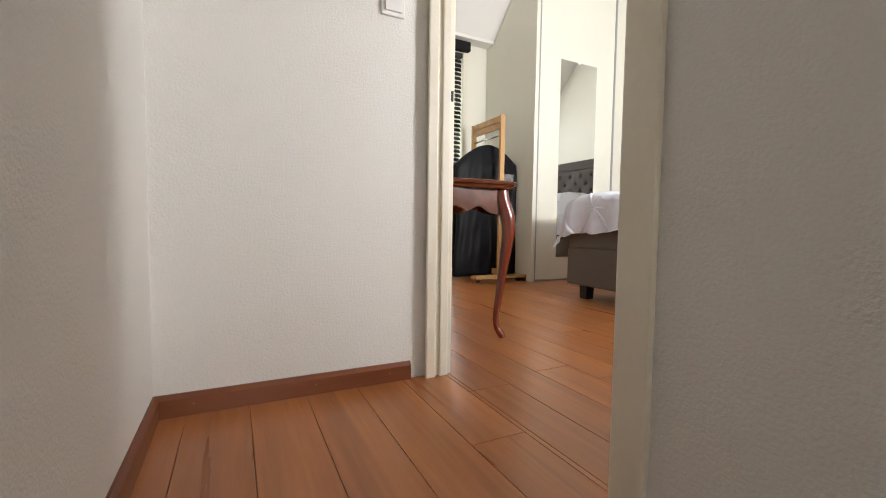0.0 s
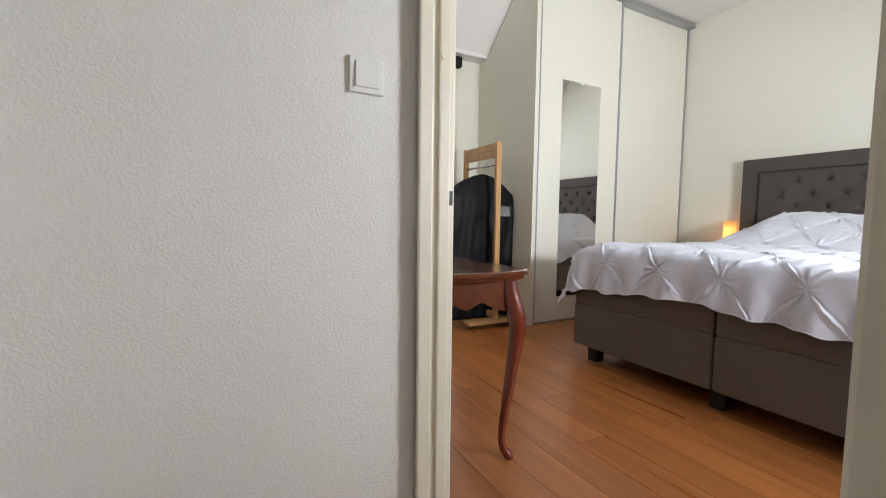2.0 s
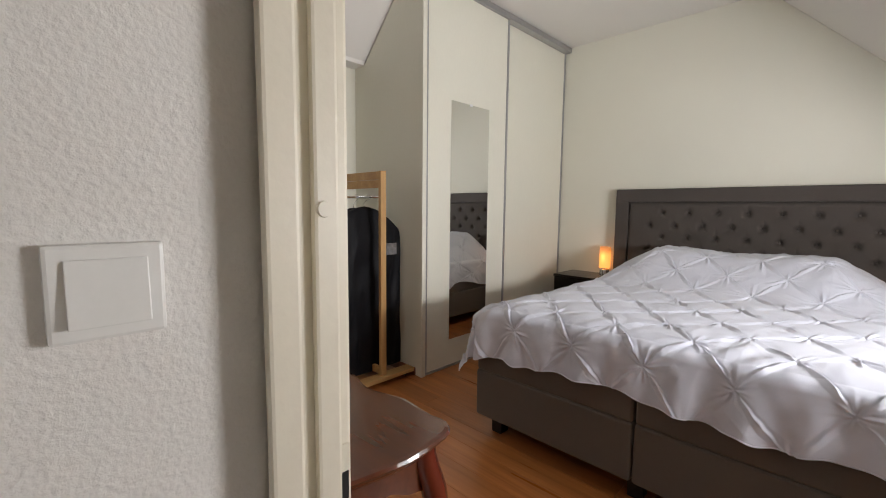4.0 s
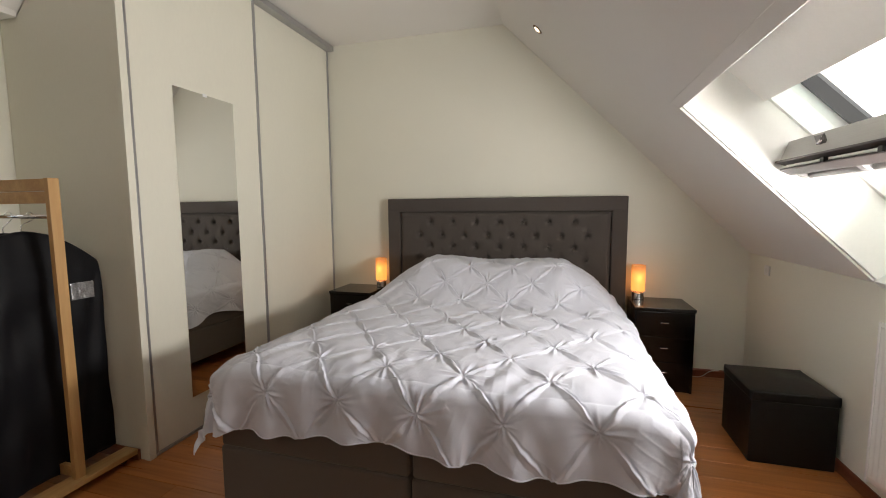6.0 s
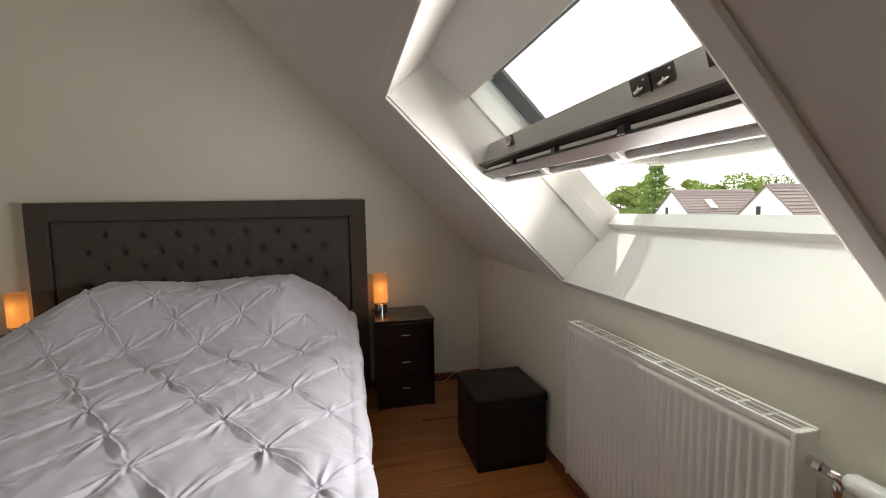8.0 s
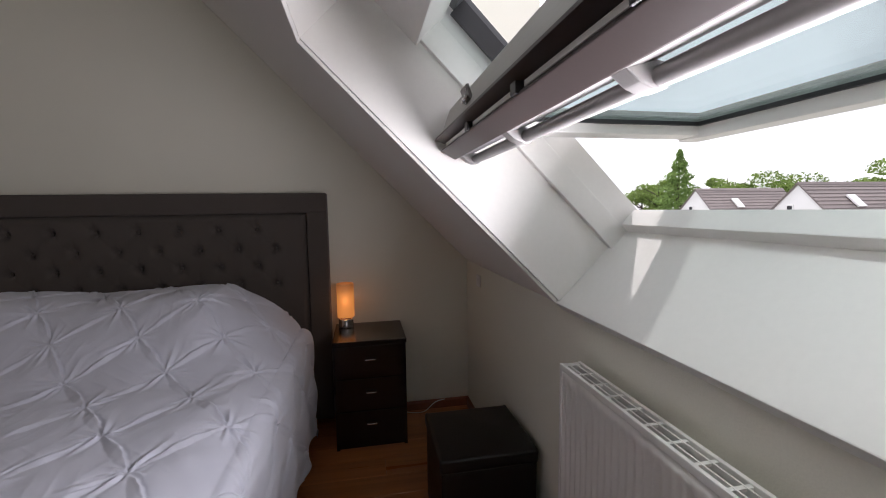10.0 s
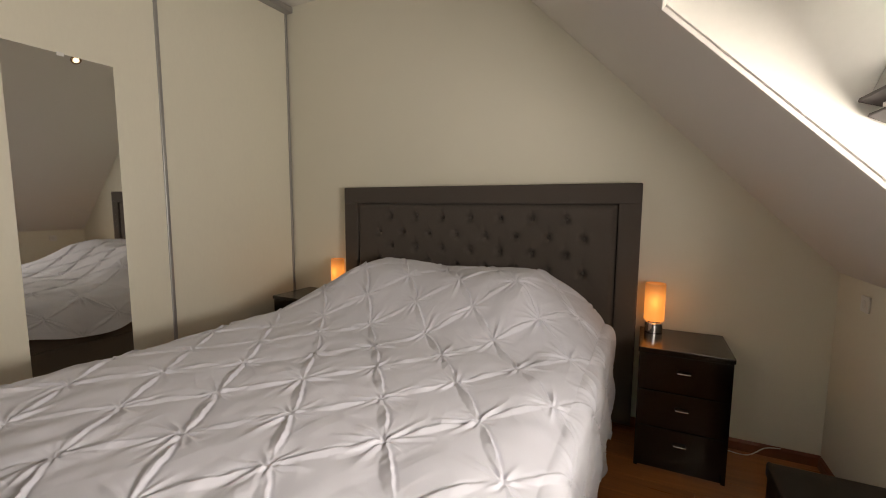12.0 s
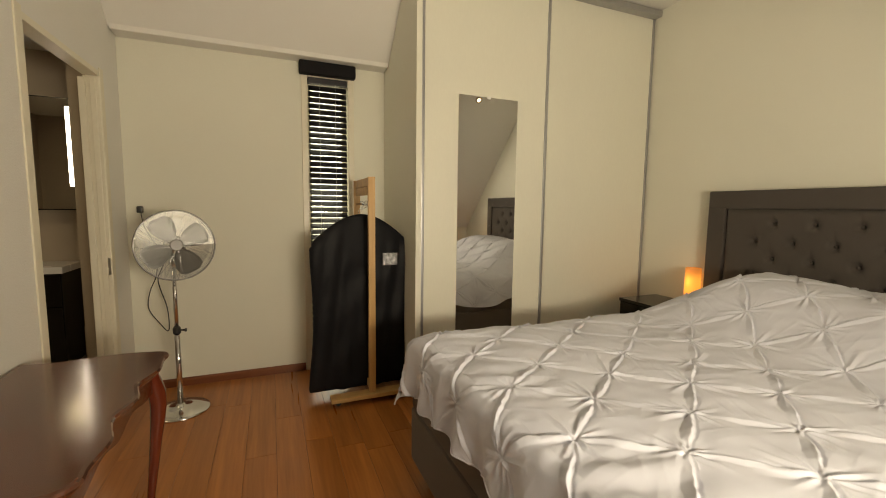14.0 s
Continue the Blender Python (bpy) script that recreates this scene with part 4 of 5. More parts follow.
def radiator():
    x0, x1, yf, yb, z0, z1 = 2.09, 3.05, -0.395, -0.462, 0.15, 0.852
    ob = thing("radiator", ((x0 + x1) / 2, yf, z0), "white ribbed panel radiator on the knee wall", "radiator")
    n = 33
    xs, prof = np.linspace(x0 + 0.012, x1 - 0.012, n * 6 + 1), []
    for x in xs:
        u = ((x - x0) / (x1 - x0) * n) % 1.0
        prof.append((x, yf - 0.006 * max(0.0, min(1.0, 3.2 * (abs(u - 0.5) - 0.17) / 0.5))))
    zs = [z0 + 0.012, z0 + 0.045, z0 + 0.06, z1 - 0.06, z1 - 0.045, z1 - 0.012]
    fl = [0.0, 0.0, 1.0, 1.0, 0.0, 0.0]
    pts = [[(x, yf + (y - yf) * f, z) for x, y in prof] for z, f in zip(zs, fl)]
    g = grid_mesh("front_panel", pts, M_RAD, ob)
    g.modifiers.new("thickness", "SOLIDIFY").thickness = 0.0015
    part("back_panel", box(x0 + 0.01, x1 - 0.01, yb, yb + 0.012, z0, z1 - 0.01, 0.004), M_RAD, ob)
    for a, b in ((x0, x0 + 0.012), (x1 - 0.012, x1)):
        part("side_cover", box(a, b, yb, yf + 0.003, z0, z1, 0.004), M_RAD, ob)
    for y in (yb + 0.004, yf - 0.004):
        part("grille_rail", box(x0, x1, y - 0.004, y + 0.006, z1 - 0.016, z1 + 0.002, 0.002), M_RAD, ob)
    m = 14
    for i in range(m):
        x = x0 + 0.016 + (x1 - x0 - 0.032) * i / (m - 1)
        part("grille_bar", box(x - 0.0045, x + 0.0045, yb + 0.008, yf - 0.006, z1 - 0.008, z1 - 0.002), M_RAD, ob)
    for i in range(2):
        y = yb + (yf - yb) * (i + 1) / 3
        part("grille_spine", box(x0 + 0.01, x1 - 0.01, y - 0.0018, y + 0.0018, z1 - 0.010, z1 - 0.001), M_RAD, ob)
    part("fins", box(x0 + 0.02, x1 - 0.02, yb + 0.02, yf - 0.02, z0 + 0.03, z1 - 0.03), M_GREY, ob, "grey convector fins in the radiator")
    for x in (x0 + 0.15, x1 - 0.15):
        part("bracket", box(x - 0.015, x + 0.015, Y_K, yb + 0.002, z0 + 0.04, z1 - 0.06, 0.002), M_RAD, ob)
    # valve, tail and thermostat head at the end
    yv, zv = -0.43, z1 - 0.065
    part("valve_nut", tube([(x0, yv, zv), (x0 - 0.028, yv, zv)], 0.013, 6), M_CHROME, ob, "chrome nut")
    part("valve_body", tube([(x0 - 0.026, yv, zv), (x0 - 0.075, yv, zv - 0.004)], [0.010, 0.014], 12), M_CHROME, ob, "chrome valve body", smooth=True)
    part("valve_elbow", tube([(x0 - 0.06, yv, zv), (x0 - 0.06, yv, zv - 0.055)], 0.012, 12), M_CHROME, ob, "chrome elbow", smooth=True)
    part("pipe", tube([(x0 - 0.06, yv, zv - 0.05), (x0 - 0.06, yv, 0.0)], 0.0085, 12), M_ALU, ob, "grey heating pipe", smooth=True)
    part("thermostat", tube([(x0 - 0.072, yv + 0.0, zv), (x0 - 0.08, yv, zv), (x0 - 0.085, yv, zv), (x0 - 0.15, yv + 0.004, zv), (x0 - 0.16, yv + 0.004, zv)], [0.014, 0.018, 0.022, 0.024, 0.018], 20), M_WHITEP, ob, "white thermostat head", smooth=True)
    return ob


radiator()


def wall_socket(x, z):
    ob = thing("wall_socket", (x, Y_K, z), "white wall socket on the knee wall", "socket")
    part("plate", box(x - 0.034, x + 0.034, Y_K, Y_K + 0.010, z - 0.034, z + 0.034, 0.004), M_WHITEP, ob)
    part("recess", tube([(x, Y_K + 0.008, z), (x, Y_K + 0.0115, z)], 0.018, 20), M_CORD, ob)


wall_socket(4.26, 0.90)
tagged(part("lamp_cable", tube(curve_points([(4.53, -0.03, 0.012), (4.50, -0.10, 0.008), (4.46, -0.17, 0.03), (4.52, -0.25, 0.055), (4.545, -0.32, 0.058)], 6), 0.003, 6), M_CORD, smooth=True), "thin white cable lying behind the nightstand", "cable")


# ---------------------------------------------------------------- desk
def desk():
    x0, x1, y0, y1, zt = X_W + 0.02, 1.25, 1.49, 2.42, 0.70
    ob = thing("desk", ((x0 + x1) / 2, (y0 + y1) / 2, 0), "polished mahogany writing table with serpentine edge and cabriole legs", "desk")

    def outline(grow):
        pts = []
        n = 14
        for i in range(n + 1):                     # near end, from the wall outward
            u = i / n
            pts.append((x0 + (x1 - x0 - 0.05) * u, y0 - grow + 0.014 * math.sin(2 * math.pi * u)))
        for i in range(7):                         # near front corner
            a_ = -math.pi / 2 + math.pi / 2 * i / 6
            pts.append((x1 - 0.05 + (0.055 + grow) * math.cos(a_), y0 + 0.05 + (0.05 + grow) * math.sin(a_)))
        for i in range(1, 28):                     # serpentine front
            u = i / 28
            pts.append((x1 + grow - 0.03 * math.sin(math.pi * u) ** 2 + 0.034 * math.sin(3 * math.pi * u) ** 2 * math.sin(math.pi * u), y0 + 0.06 + (y1 - y0 - 0.12) * u))
        for i in range(7):
            a_ = math.pi / 2 * i / 6
            pts.append((x1 - 0.05 + (0.055 + grow) * math.cos(a_), y1 - 0.05 + (0.05 + grow) * math.sin(a_)))
        for i in range(n + 1):
            u = 1 - i / n
            pts.append((x0 + (x1 - x0 - 0.05) * u, y1 + grow - 0.014 * math.sin(2 * math.pi * u)))
        return pts

    b = bmesh.new()
    rings = []
    for grow, z in ((-0.030, zt - 0.036), (-0.012, zt - 0.034), (-0.006, zt - 0.026), (-0.010, zt - 0.021), (0.004, zt - 0.017), (0.008, zt - 0.009), (0.004, zt - 0.002), (-0.006, zt)):
        rings.append([b.verts.new((x, y, z)) for x, y in outline(grow)])
    for lo, hi in zip(rings, rings[1:]):
        for i in range(len(lo)):
            j = (i + 1) % len(lo)
            b.faces.new((lo[i], lo[j], hi[j], hi[i]))
    b.faces.new(rings[0][::-1])
    b.faces.new(rings[-1])
    part("tabletop", b, M_MAHOG, ob, "polished moulded top", smooth=False)
    # aprons with a curved lower edge
    def apron(fixed, lo, hi, axis, t0, t1):
        n = 20
        up = [(lo + (hi - lo) * i / n, zt - 0.036) for i in range(n + 1)]
        dn = [(lo + (hi - lo) * i / n, zt - 0.150 + 0.035 * math.sin(math.pi * i / n) - 0.018 * (1 - abs(2 * i / n - 1)) * math.sin(5 * math.pi * i / n)) for i in range(n, -1, -1)]
        return prism(up + dn, axis, t0, t1)

    part("front_apron", apron(0, y0 + 0.07, y1 - 0.07, "x", x1 - 0.068, x1 - 0.045), M_MAHOG, ob)
    part("back_apron", apron(0, y0 + 0.07, y1 - 0.07, "x", x0 + 0.02, x0 + 0.04), M_MAHOG, ob)
    for y in (y0 + 0.035, y1 - 0.055):
        part("side_apron", apron(0, x0 + 0.05, x1 - 0.07, "y", y, y + 0.02), M_MAHOG, ob)
    for sx, xx in ((-1, x0 + 0.05), (1, x1 - 0.065)):
        for sy, y in ((-1, y0 + 0.045), (1, y1 - 0.045)):
            c = [(0.0, 0.664), (0.004, 0.62), (0.022, 0.54), (0.026, 0.47), (0.014, 0.34), (0.0, 0.20), (-0.010, 0.10), (-0.006, 0.045), (0.010, 0.014), (0.016, 0.0)]
            rad = [0.030, 0.032, 0.033, 0.029, 0.022, 0.017, 0.0135, 0.014, 0.017, 0.013]
            k_ = 1.0 if sx > 0 else 0.4
            pts = curve_points([(xx + sx * k_ * o, y + sy * o * 0.8, z * (zt - 0.036) / 0.664) for o, z in c], 5)
            rr = np.interp(np.linspace(0, 1, len(pts)), np.linspace(0, 1, len(rad)), rad).tolist()
            part("leg", tube(pts, rr, 12), M_MAHOG_V, ob, "curved cabriole leg", smooth=True)
    return ob


desk()


# ---------------------------------------------------------------- fan
def pedestal_fan(x, y):
    ob = thing("pedestal_fan", (x, y, 0), "chrome pedestal fan standing on the wooden floor", "fan")
    part("foot", lathe([(0.162, 0), (0.165, 0.006), (0.160, 0.014), (0.10, 0.022), (0.03, 0.03), (0.022, 0.045), (0.016, 0.05)], (x, y, 0), 48), M_CHROME, ob, "round chrome foot", smooth=True)
    part("lower_pole", tube([(x, y, 0.04), (x, y, 0.52)], 0.0165, 20), M_CHROME, ob, smooth=True)
    part("upper_pole", tube([(x, y, 0.50), (x, y, 0.93)], 0.0125, 20), M_CHROME, ob, smooth=True)
    part("collar", lathe([(0.021, 0.50), (0.022, 0.505), (0.022, 0.535), (0.016, 0.545)], (x, y, 0), 24), M_BLACK, ob, "black height collar")
    part("clamp_knob", tube([(x + 0.018, y - 0.006, 0.522), (x + 0.040, y - 0.012, 0.522), (x + 0.052, y - 0.015, 0.522)], [0.005, 0.006, 0.013], 12), M_BLACK, ob)
    hub = Matrix.Translation((x + 0.03, y - 0.07, 1.055)) @ Matrix.Rotation(radians(14), 4, "Z") @ Matrix.Rotation(radians(84), 4, "X")

    def turned(b):
        bmesh.ops.transform(b, matrix=hub, verts=b.verts)
        return b

    part("motor", turned(lathe([(0.02, -0.17), (0.055, -0.16), (0.062, -0.12), (0.062, -0.06), (0.03, -0.04)], (0, 0, 0), 28)), M_CHROME, ob, smooth=True)
    part("neck", tube([(x, y, 0.915), (x, y - 0.004, 0.96), (x + 0.006, y + 0.03, 1.02)], [0.018, 0.02, 0.016], 12), M_CHROME, ob, smooth=True)
    R_ = 0.205
    for ring, (r, h) in enumerate(((R_, 0.0), (R_ + 0.002, 0.012))):
        part("guard_rim", turned(tube([(r * math.cos(2 * math.pi * i / 48), r * math.sin(2 * math.pi * i / 48), h - 0.01) for i in range(49)], 0.004, 6)), M_STEEL, ob, smooth=True)
    for name, depth in (("front_grille", 0.055), ("rear_grille", -0.065)):
        b = bmesh.new()
        for i in range(12):
            a_ = 2 * math.pi * i / 12 + (0.0 if depth > 0 else 0.2)
            p_ = []
            for f in (0.16, 0.5, 0.78, 0.93, 1.0):
                r = R_ * f
                p_.append((r * math.cos(a_ + 0.35 * (1 - f)), r * math.sin(a_ + 0.35 * (1 - f)), depth * (1 - f ** 5)))
            tube(p_, 0.0016, 4, bm=b)
        for f in np.linspace(0.19, 0.985, 30):
            tube([(R_ * f * math.cos(2 * math.pi * i / 40), R_ * f * math.sin(2 * math.pi * i / 40), depth * (1 - f ** 5)) for i in range(41)], 0.0011, 4, bm=b)
        part(name, turned(b), M_STEEL, ob, "steel wire grille")
    part("badge", turned(lathe([(0.034, 0.054), (0.034, 0.060), (0.028, 0.063)], (0, 0, 0), 28)), M_ROD, ob, "round badge", smooth=False)
    for i in range(4):
        b = bmesh.new()
        rows = []
        for r, w, tw in ((0.03, 0.02, 0.6), (0.07, 0.048, 0.5), (0.12, 0.068, 0.38), (0.16, 0.066, 0.3), (0.182, 0.035, 0.26)):
            rows.append([b.verts.new((r, w * u, w * u * tw - 0.008)) for u in (-1, -0.5, 0, 0.5, 1)])
        for p_, q_ in zip(rows, rows[1:]):
            for j in range(4):
                b.faces.new((p_[j], p_[j + 1], q_[j + 1], q_[j]))
        bmesh.ops.solidify(b, geom=b.faces[:], thickness=0.0015)
        bmesh.ops.rotate(b, verts=b.verts, cent=(0, 0, 0), matrix=Matrix.Rotation(math.pi / 2 * i + 0.5, 3, "Z"))
        part("blade", turned(b), M_ROD, ob, "grey metal blade", smooth=True)
    # plug in the wall and its dangling cord
    part("plug", box(0.835, 0.868, Y_F - 0.045, Y_F - 0.002, 1.238, 1.283, 0.008), M_BLACK, ob, "black plug")
    part("cord", tube(curve_points([(0.858, Y_F - 0.035, 1.245), (0.875, Y_F - 0.05, 1.15), (0.93, Y_F - 0.10, 1.06), (0.98, Y_F - 0.2, 1.0), (0.95, Y_F - 0.15, 0.83), (0.90, Y_F - 0.1, 0.72), (0.88, Y_F - 0.08, 0.60), (0.94, Y_F - 0.10, 0.50), (1.0, Y_F - 0.14, 0.45), (1.0, Y_F - 0.14, 0.60), (0.97, Y_F - 0.16, 0.74), (0.97, Y_F - 0.2, 0.82), (1.03, Y_F - 0.33, 0.92)], 6), 0.0032, 6), M_BLACK, ob, "black power cord", smooth=True)
    return ob


pedestal_fan(1.10, 3.40)


# ---------------------------------------------------------------- clothes rack
def clothes_rack():
    xc, yf, yb = 2.258, 3.11, 3.60
    ob = thing("clothes_rack", (xc, (yf + yb) / 2, 0), "pine rolling clothes rack with a chrome rail", "clothes rack")
    for y in (yf, yb):
        part("post", box(xc - 0.022, xc + 0.022, y - 0.014, y + 0.014, 0.06, 1.488, 0.002), M_PINE, ob)
        w0, w1 = (1.985, 2.515) if y == yf else (2.02, 2.49)
        part("foot_board", box(w0, w1, y - 0.045, y + 0.045, 0.035, 0.062, 0.003), M_PINEX, ob)
        for x in (w0 + 0.05, w1 - 0.05):
            part("castor", tube([(x, y - 0.008, 0.018), (x, y + 0.008, 0.018)], 0.018, 16), M_BLACK, ob, "black castor wheel")
    for z in (1.375, 1.432):
        part("top_board", box(xc - 0.012, xc + 0.012, yf + 0.014, yb - 0.014, z, z + 0.054, 0.002), M_PINEX, ob)
    part("side_board", box(xc - 0.012, xc + 0.012, yf + 0.014, yb - 0.014, 0.065, 0.115, 0.002), M_PINEX, ob)
    part("rail", tube([(xc, yf + 0.014, 1.315), (xc, yb - 0.014, 1.315)], 0.009, 14), M_CHROME, ob, "chrome rail", smooth=True)
    return ob


clothes_rack()


def garment_bag(xc, y, thick, half, z_top, z_bot, seed, label, window=False):
    """A hanging cover with sloping shoulders, soft folds and a hook."""
    rng = np.random.default_rng(seed)
    ob = thing("garment_bag", (xc, y, z_bot), label, "garment bag", "garment bags on the rack")
    nz, na = 70, 72
    rows = []
    ph = rng.uniform(0, 6.28, 8)
    for i in range(nz):
        t = i / (nz - 1)
        z = z_top - (z_top - z_bot) * t
        d = z_top - z
        w = half * min(1.0, 0.10 + (d / 0.22) ** 0.62) if d < 0.22 else half * (1.0 + 0.04 * math.sin(t * 7 + ph[0]))
        w = min(w, half * 1.05) * (1 + 0.07 * t)
        th = thick * min(1.0, 0.2 + d / 0.25)
        end = min(1.0, (z - z_bot) / 0.03 + 0.35)
        row = []
        for j in range(na):
            a_ = 2 * math.pi * j / na
            ca, sa = math.cos(a_), math.sin(a_)
            px = w * math.copysign(abs(ca) ** 0.75, ca)
            fold = 0.009 * math.sin(px * 26 + ph[1] + 1.2 * math.sin(t * 4 + ph[2])) + 0.008 * math.sin(px * 57 + t * 9 + ph[3]) + 0.006 * math.sin(t * 23 + px * 14 + ph[4])
            py = th * end * math.copysign(abs(sa) ** 0.8, sa) + fold * min(1, d / 0.3) * abs(sa)
            row.append((xc + px * (1 - 0.02 * (1 - end)), y + py, z))
        rows.append(row)
    rows.insert(0, [(xc, y, z_top + 0.004)] * na)
    rows.append([(xc + (p[0] - xc) * 0.9, y + (p[1] - y) * 0.3, z_bot - 0.004) for p in rows[-1]])
    grid_mesh("cover", rows, M_BAG, ob, closed=True)
    part("hook", tube(curve_points([(xc, y, z_top - 0.01), (xc, y, z_top + 0.03), (2.268, y, 1.30), (2.270, y, 1.328), (2.258, y, 1.337), (2.245, y, 1.325)], 6), 0.0022, 6), M_CHROME, ob, "wire hanger hook", smooth=True)
    if window:
        part("label_window", box(xc + 0.13, xc + 0.235, y - thick - 0.016, y - thick - 0.004, 0.90, 0.985, 0.003), M_CLEAR, ob, "clear plastic window")
    return ob


garment_bag(2.225, 3.275, 0.055, 0.325, 1.245, 0.045, 3, "black zipped garment bag hanging on the pine rack", True)
garment_bag(2.235, 3.42, 0.05, 0.30, 1.235, 0.11, 8, "black garment bag hanging behind another one")


# ---------------------------------------------------------------- spotlight in the slope
def spotlight(x, y):
    z = y + 1.475
    ob = thing("ceiling_spotlight", (x, y, z), "small recessed metal spotlight in the sloping ceiling", "spotlight")
    m = Matrix.Translation((x, y, z)) @ Matrix.Rotation(radians(-135), 4, "X")
    for name, prof, mat in (("ring", [(0.026, -0.002), (0.040, -0.002), (0.040, 0.003), (0.036, 0.006), (0.026, 0.004)], M_BRONZE), ("bulb", [(0.024, 0.003), (0.023, 0.0055), (0.013, 0.0075)], M_SPOT)):
        b = lathe(prof, (0, 0, 0), 24)
        bmesh.ops.transform(b, matrix=m, verts=b.verts)
        part(name, b, mat, ob)


spotlight(3.94, 1.075)


# ---------------------------------------------------------------- bathroom
structure("wall_bath_far", box(-1.3, 0.72, 4.85, 5.0, -0.2, 2.7), M_TILE, "beige tiled far wall of the bathroom", "wall")
structure("wall_bath_side", box(0.42, 0.55, 4.07, 4.85, -0.2, 2.7), M_TILE, "beige tiled side wall of the bathroom", "wall")
structure("wall_bath_west", box(-1.4, -1.3, Y_END, 5.0, -0.2, 2.7), M_TILE, "beige tiled wall of the bathroom", "wall")
structure("wall_bath_south", box(-1.4, X_HALL0 - 0.15, Y_END, Y_END + 0.12, -0.2, 2.7), M_TILE, "beige tiled wall of the bathroom", "wall")
structure("ceiling_bath", box(-1.4, X_HALL1, Y_END + 0.12, 5.0, 2.5, 2.6), M_CEIL, "white painted bathroom ceiling", "ceiling")
structure("floor_bath", box(-1.4, X_HALL1, Y_END + 0.12, 5.0, -0.12, -0.003), M_TILE, "beige tiled bathroom floor", "floor")
bm = box(0.55, 0.72, Y_F + 0.25, 4.85, -0.2, 2.7)
structure("wall_bath_corner", bm, M_TILE, "beige tiled corner of the bathroom", "wall")


def vanity():
    ob = thing("vanity", (-0.2, 4.6, 0), "dark vanity cabinet with a white basin top", "vanity")
    part("body", box(-0.62, 0.165, 4.46, 4.845, 0.25, 0.76, 0.003), M_BLACKBROWN, ob)
    for z0, z1 in ((0.26, 0.50), (0.51, 0.752)):
        part("drawer", box(-0.615, 0.16, 4.445, 4.459, z0, z1, 0.002), M_BLACKBROWN, ob)
    part("support", box(-0.6, 0.15, 4.5, 4.845, 0.0, 0.25), M_BLACKBROWN, ob)
    part("basin_top", box(-0.64, 0.185, 4.43, 4.846, 0.762, 0.815, 0.006), M_STONE, ob, "white basin top")


vanity()


def mirror_cabinet():
    ob = thing("mirror_cabinet", (-0.1, 4.8, 1.3), "bathroom mirror cabinet with a lit vertical tube", "mirror cabinet")
    part("body", box(-0.6, 0.30, 4.70, 4.846, 1.24, 2.12, 0.003), M_BLACKBROWN, ob)
    part("mirror", box(-0.595, 0.29, 4.692, 4.698, 1.25, 2.11), M_MIRROR, ob, "mirror front")
    part("light_tube", box(0.185, 0.215, 4.672, 4.691, 1.43, 2.05, 0.004), M_LED, ob, "glowing white tube")
    # pine colour stands in for the warm light on the cabinet's side
    part("side_trim", box(0.301, 0.315, 4.70, 4.84, 1.28, 2.11), M_PINE, ob, "cabinet side coloured as if warmly lit")


mirror_cabinet()
# area lamp without a fitting, added under the ceiling to fill the bathroom
lamp("bath_fill_light", "AREA", look((-0.3, 3.2, 2.45), (-0.3, 3.21, 0)), 6.0, (1.0, 0.88, 0.70), size=0.4, size_y=0.4)


# ---------------------------------------------------------------- outside
structure("ground", box(-500, 500, -600, 600, -3.2, -3.0), M_GRASS, "green ground outside far below the window", "ground")


def house(x, y, w, zr, length):
    """A white gabled house, its ridge running away from the room, with rows of tiles."""
    ob = thing("house", (x, y, -3.0), "white gabled house with a grey-brown tiled roof", "house", "houses across the gardens")
    ze = zr - w
    part("wall", prism([(x - w, -3.0), (x + w, -3.0), (x + w, ze), (x, zr - 0.05), (x - w, ze)], "y", y - length, y), M_WHITEWALL, ob)
    for sgn in (-1, 1):
        k_ = w + 0.25
        roof = part("roof", prism([(x, zr), (x + sgn * k_, zr - k_), (x + sgn * k_, zr - k_ - 0.06), (x, zr - 0.06)], "y", y - length - 0.08, y + 0.10), M_ROOF, ob, "grey-brown tiled roof slope")
        n = 14
        for i in range(n):
            f0, f1 = i / n, min((i + 1.12) / n, 1.03)
            c = prism([(x + sgn * k_ * f0, zr - k_ * f0 + 0.02), (x + sgn * k_ * f1, zr - k_ * f1 + 0.11), (x + sgn * k_ * f1, zr - k_ * f1 + 0.05), (x + sgn * k_ * f0, zr - k_ * f0 + 0.005)], "y", y - length - 0.1, y + 0.12)
            part("tile_course", c, M_ROOF, roof)
        if sgn < 0:
            cx, cz = x - w * 0.45, zr - w * 0.45
            sk = prism([(cx + 0.45, cz + 0.62), (cx - 0.35, cz - 0.18), (cx - 0.43, cz - 0.10), (cx + 0.37, cz + 0.70)], "y", y - 3.4, y - 2.7)
            part("skylight", sk, M_WHITEP, roof, "pale roof window")
    part("ridge", prism([(x - 0.16, zr - 0.05), (x, zr + 0.13), (x + 0.16, zr - 0.05)], "y", y - length - 0.1, y + 0.13), M_ROOF, ob)
    win = part("window", box(x + 0.25, x + 0.75, y, y + 0.05, ze + 0.7, ze + 1.9, 0.01), M_WHITEP, ob, "narrow gable window")
    part("pane", box(x + 0.32, x + 0.68, y + 0.03, y + 0.06, ze + 0.8, ze + 1.8), M_BLACK, win, "dark pane")
    part("gutter", box(x - w - 0.35, x - w - 0.1, y - length, y, ze - 0.18, ze - 0.04, 0.02), M_WHITEP, ob)
    return ob


for hx, hy in ((35.4, -30.0), (26.2, -30.0), (16.8, -30.5), (7.5, -31)):
    house(hx, hy, 3.35, 2.75, 9.5)


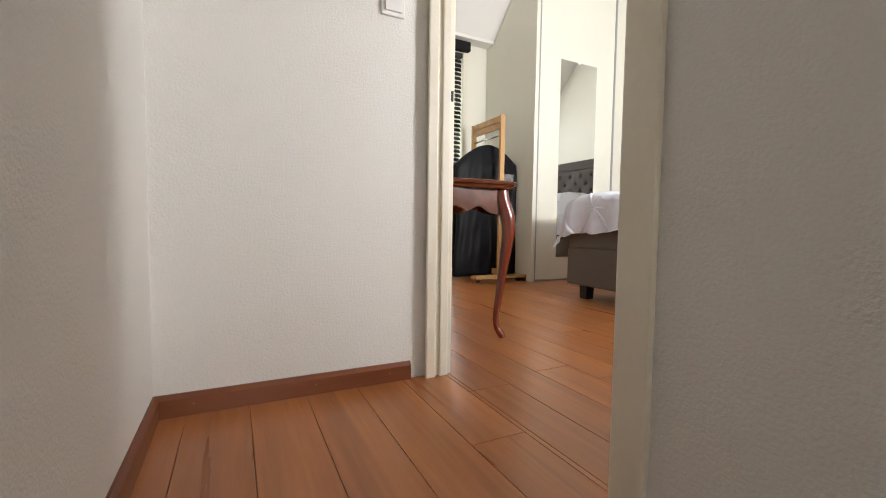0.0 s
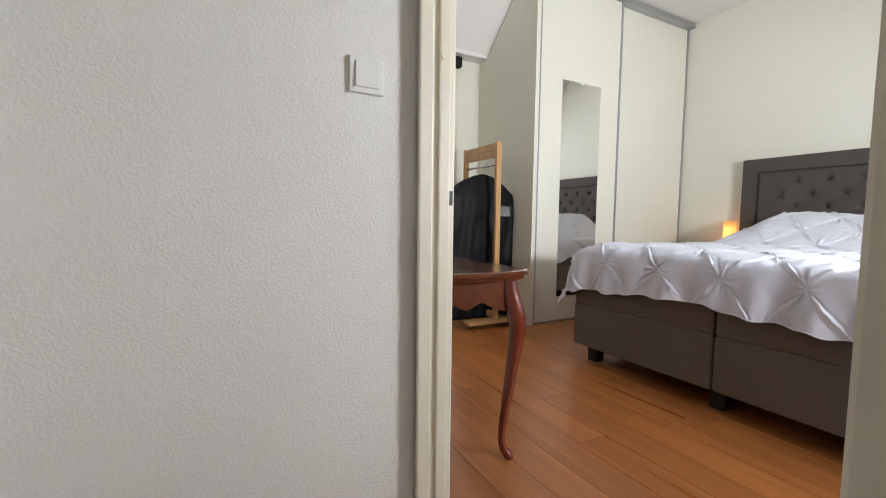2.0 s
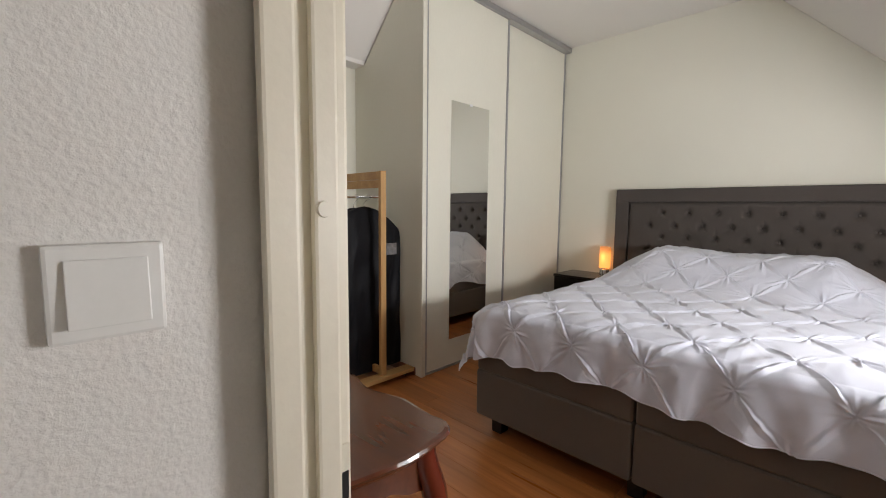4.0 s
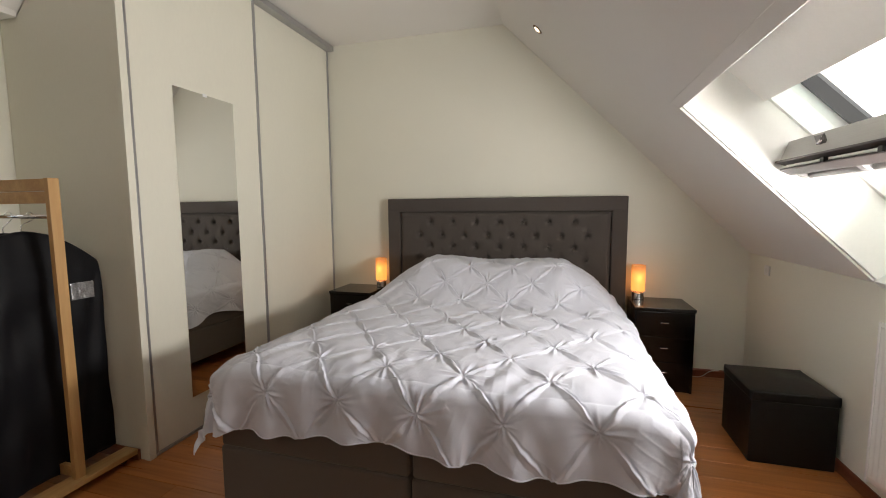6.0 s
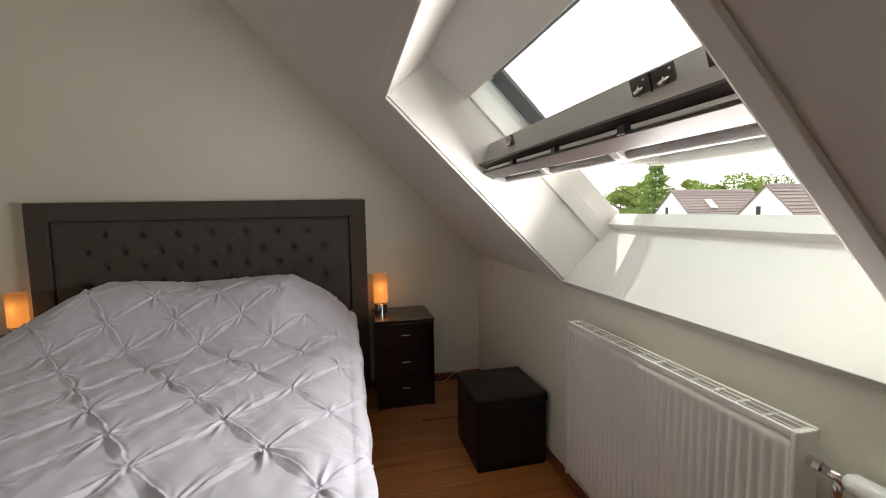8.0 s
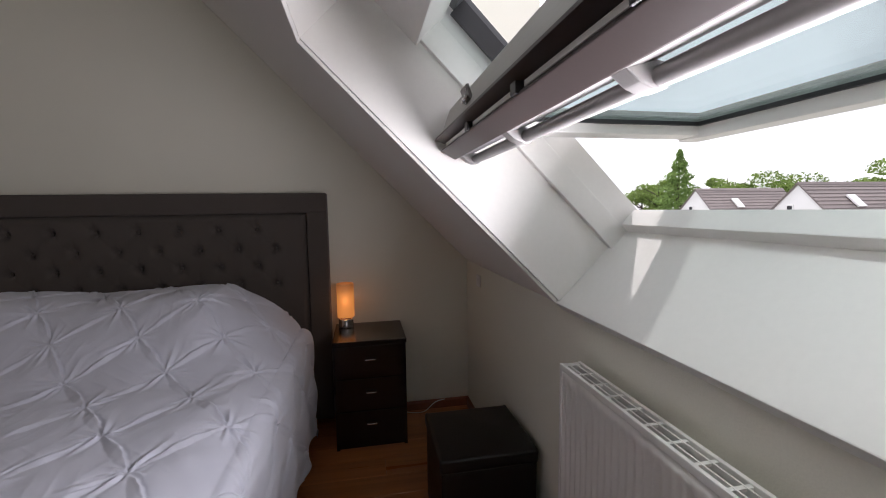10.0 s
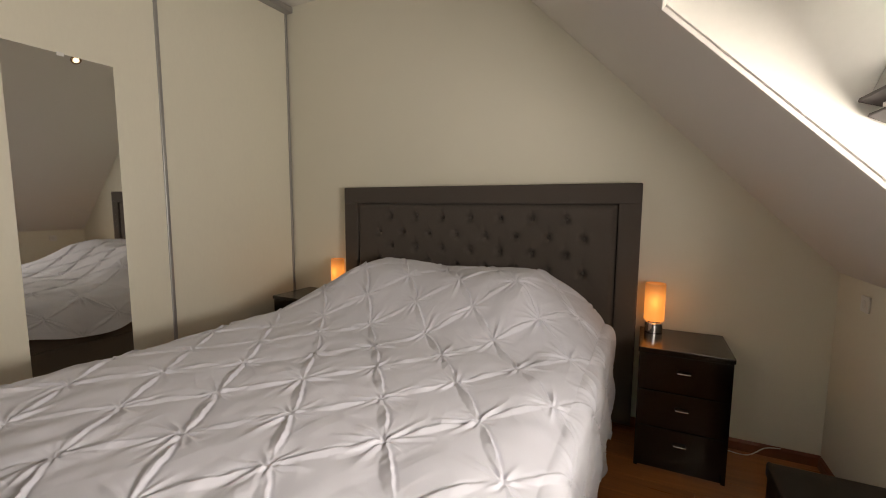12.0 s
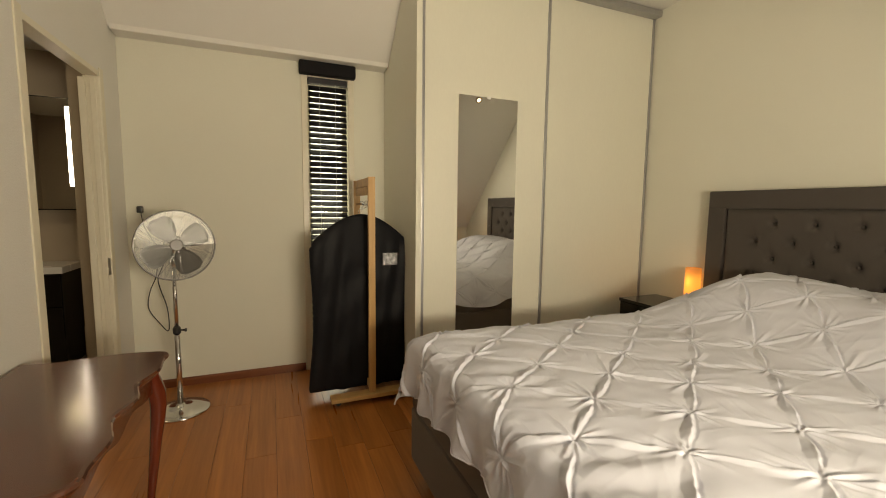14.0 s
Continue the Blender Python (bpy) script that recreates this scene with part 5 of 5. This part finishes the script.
def tree(x, y, h, spread, seed, conifer=False):
    """A tapered trunk, limbs and a crown of many small leaf clumps."""
    rng = np.random.default_rng(seed)
    ob = thing("tree", (x, y, -3.0), "tall dark green conifer behind the houses" if conifer else "leafy green tree behind the houses", "tree", "trees")
    part("trunk", tube(curve_points([(x, y, -3.0), (x + 0.1, y, -3 + h * 0.4), (x, y, -3 + h * 0.92)], 5), np.linspace(0.35, 0.05, 11).tolist(), 10), M_BARK, ob, smooth=True)
    b = bmesh.new()
    for i in range(9):
        a_, z = rng.uniform(0, 6.28), -3 + h * rng.uniform(0.3, 0.7)
        l = spread * (0.2 if conifer else 0.6)
        tube([(x, y, z), (x + l * 0.5 * math.cos(a_), y + l * 0.5 * math.sin(a_), z + l * 0.3), (x + l * math.cos(a_), y + l * math.sin(a_), z + l * 0.55)], [0.12, 0.08, 0.03], 6, bm=b)
    part("limb", b, M_BARK, ob)
    n = 7500
    lobes = [(rng.normal(0, 0.42, 3), rng.uniform(0.25, 0.5)) for _ in range(16)]
    V, F = [], []
    for i in range(n):
        if conifer:
            f = rng.uniform(0, 1) ** 0.7
            layer = 0.75 + 0.25 * math.sin(f * 40)
            r = spread * f * layer * rng.uniform(0.3, 1.0) + 0.15
            a_ = rng.uniform(0, 6.28)
            c = np.array([r * math.cos(a_), r * math.sin(a_), h * (0.98 - 0.8 * f) - 0.2 * r])
        else:
            o, rr = lobes[rng.integers(16)]
            v = rng.normal(0, 1, 3)
            v /= np.linalg.norm(v)
            c = (o + v * rr * rng.uniform(0.55, 1.0)) * np.array([spread, spread, h * 0.30]) + np.array([0, 0, h * 0.64])
        c = c + np.array([x, y, -3.0])
        s_ = rng.uniform(0.08, 0.25)
        u, w = rng.normal(0, 1, 3), rng.normal(0, 1, 3)
        u /= np.linalg.norm(u)
        w -= u * u.dot(w)
        w /= np.linalg.norm(w)
        k0 = len(V)
        V += [tuple(c - u * s_), tuple(c + w * s_ * 0.6), tuple(c + u * s_), tuple(c - w * s_ * 0.6)]
        F.append((k0, k0 + 1, k0 + 2, k0 + 3))
    me = bpy.data.meshes.new("crown")
    me.from_pydata(V, [], F)
    me.materials.append(M_LEAF_DARK if conifer else M_LEAF)
    cr = new("crown", me)
    cr.parent = ob
    cr.matrix_parent_inverse = base_of(ob).inverted()
    return ob


tree(56.5, -46, 12.9, 5.6, 1, True)
for i, (tx, ty, th, sp) in enumerate(((62, -47, 8.5, 4.5), (52, -50, 9.0, 4.5), (46, -56, 8.5, 5), (38, -58, 9.5, 5.5), (30, -60, 9.0, 5.5), (22, -58, 9.5, 5), (14, -56, 9.5, 5.5), (70, -50, 9, 5))):
    tree(tx, ty, th, sp, 20 + i)


# ---------------------------------------------------------------- floor planks
def floor():
    fl = thing("floor", (2.5, 1.5, 0), "reddish brown wooden plank floor with a satin sheen", "floor", kind="structure")
    b = box(X_W - 0.1, X_H + 0.1, Y_K - 0.1, Y_F + 0.1, -0.15, -0.004)
    box(X_HALL0 - 0.1, X_W - 0.1, 0.36, Y_END + 0.1, -0.15, -0.004, bm=b)
    box(X_HALL1 - 0.1, X_W - 0.1, BATH0, BATH1, -0.15, -0.004, bm=b)
    part("subfloor", b, M_GROOVE, fl)
    rng = random.Random(4)
    w, full = 0.15, 1.21
    cache = {}
    i = 0
    x = 0.753 - 6 * w

    def plank(xa, xb, ya, yb):
        if xb - xa < 0.01 or yb - ya < 0.01:
            return
        key = (round(xb - xa, 4), round(yb - ya, 4))
        if key not in cache:
            g = 0.0006
            b_ = box(g, key[0] - g, g, key[1] - g, -0.006, 0.0)
            bmesh.ops.bevel(b_, geom=[e for e in b_.edges if all(v.co.z > -0.001 for v in e.verts)], offset=0.0010, segments=1, affect="EDGES")
            cache[key] = mesh_of(b_, M_PLANK)
        ob = new("plank", cache[key])
        ob.parent = fl
        ob.matrix_parent_inverse = base_of(fl).inverted()
        ob.location = (xa, ya, 0)

    while x < X_H:
        xa, xb = x, x + w
        off = 0.781 if i == 5 else 1.053 if i == 6 else rng.uniform(0, full)
        for lo_x, hi_x, lo_y, hi_y in ((X_HALL0, X_W, 0.36, Y_END), (X_W, X_H, Y_K, Y_F)):
            a_, b_ = max(xa, lo_x), min(xb, hi_x)
            if b_ - a_ < 0.01:
                continue
            y = off - full * 4
            while y < hi_y:
                plank(a_, b_, max(y, lo_y), min(y + full, hi_y))
                y += full
        x += w
        i += 1


floor()
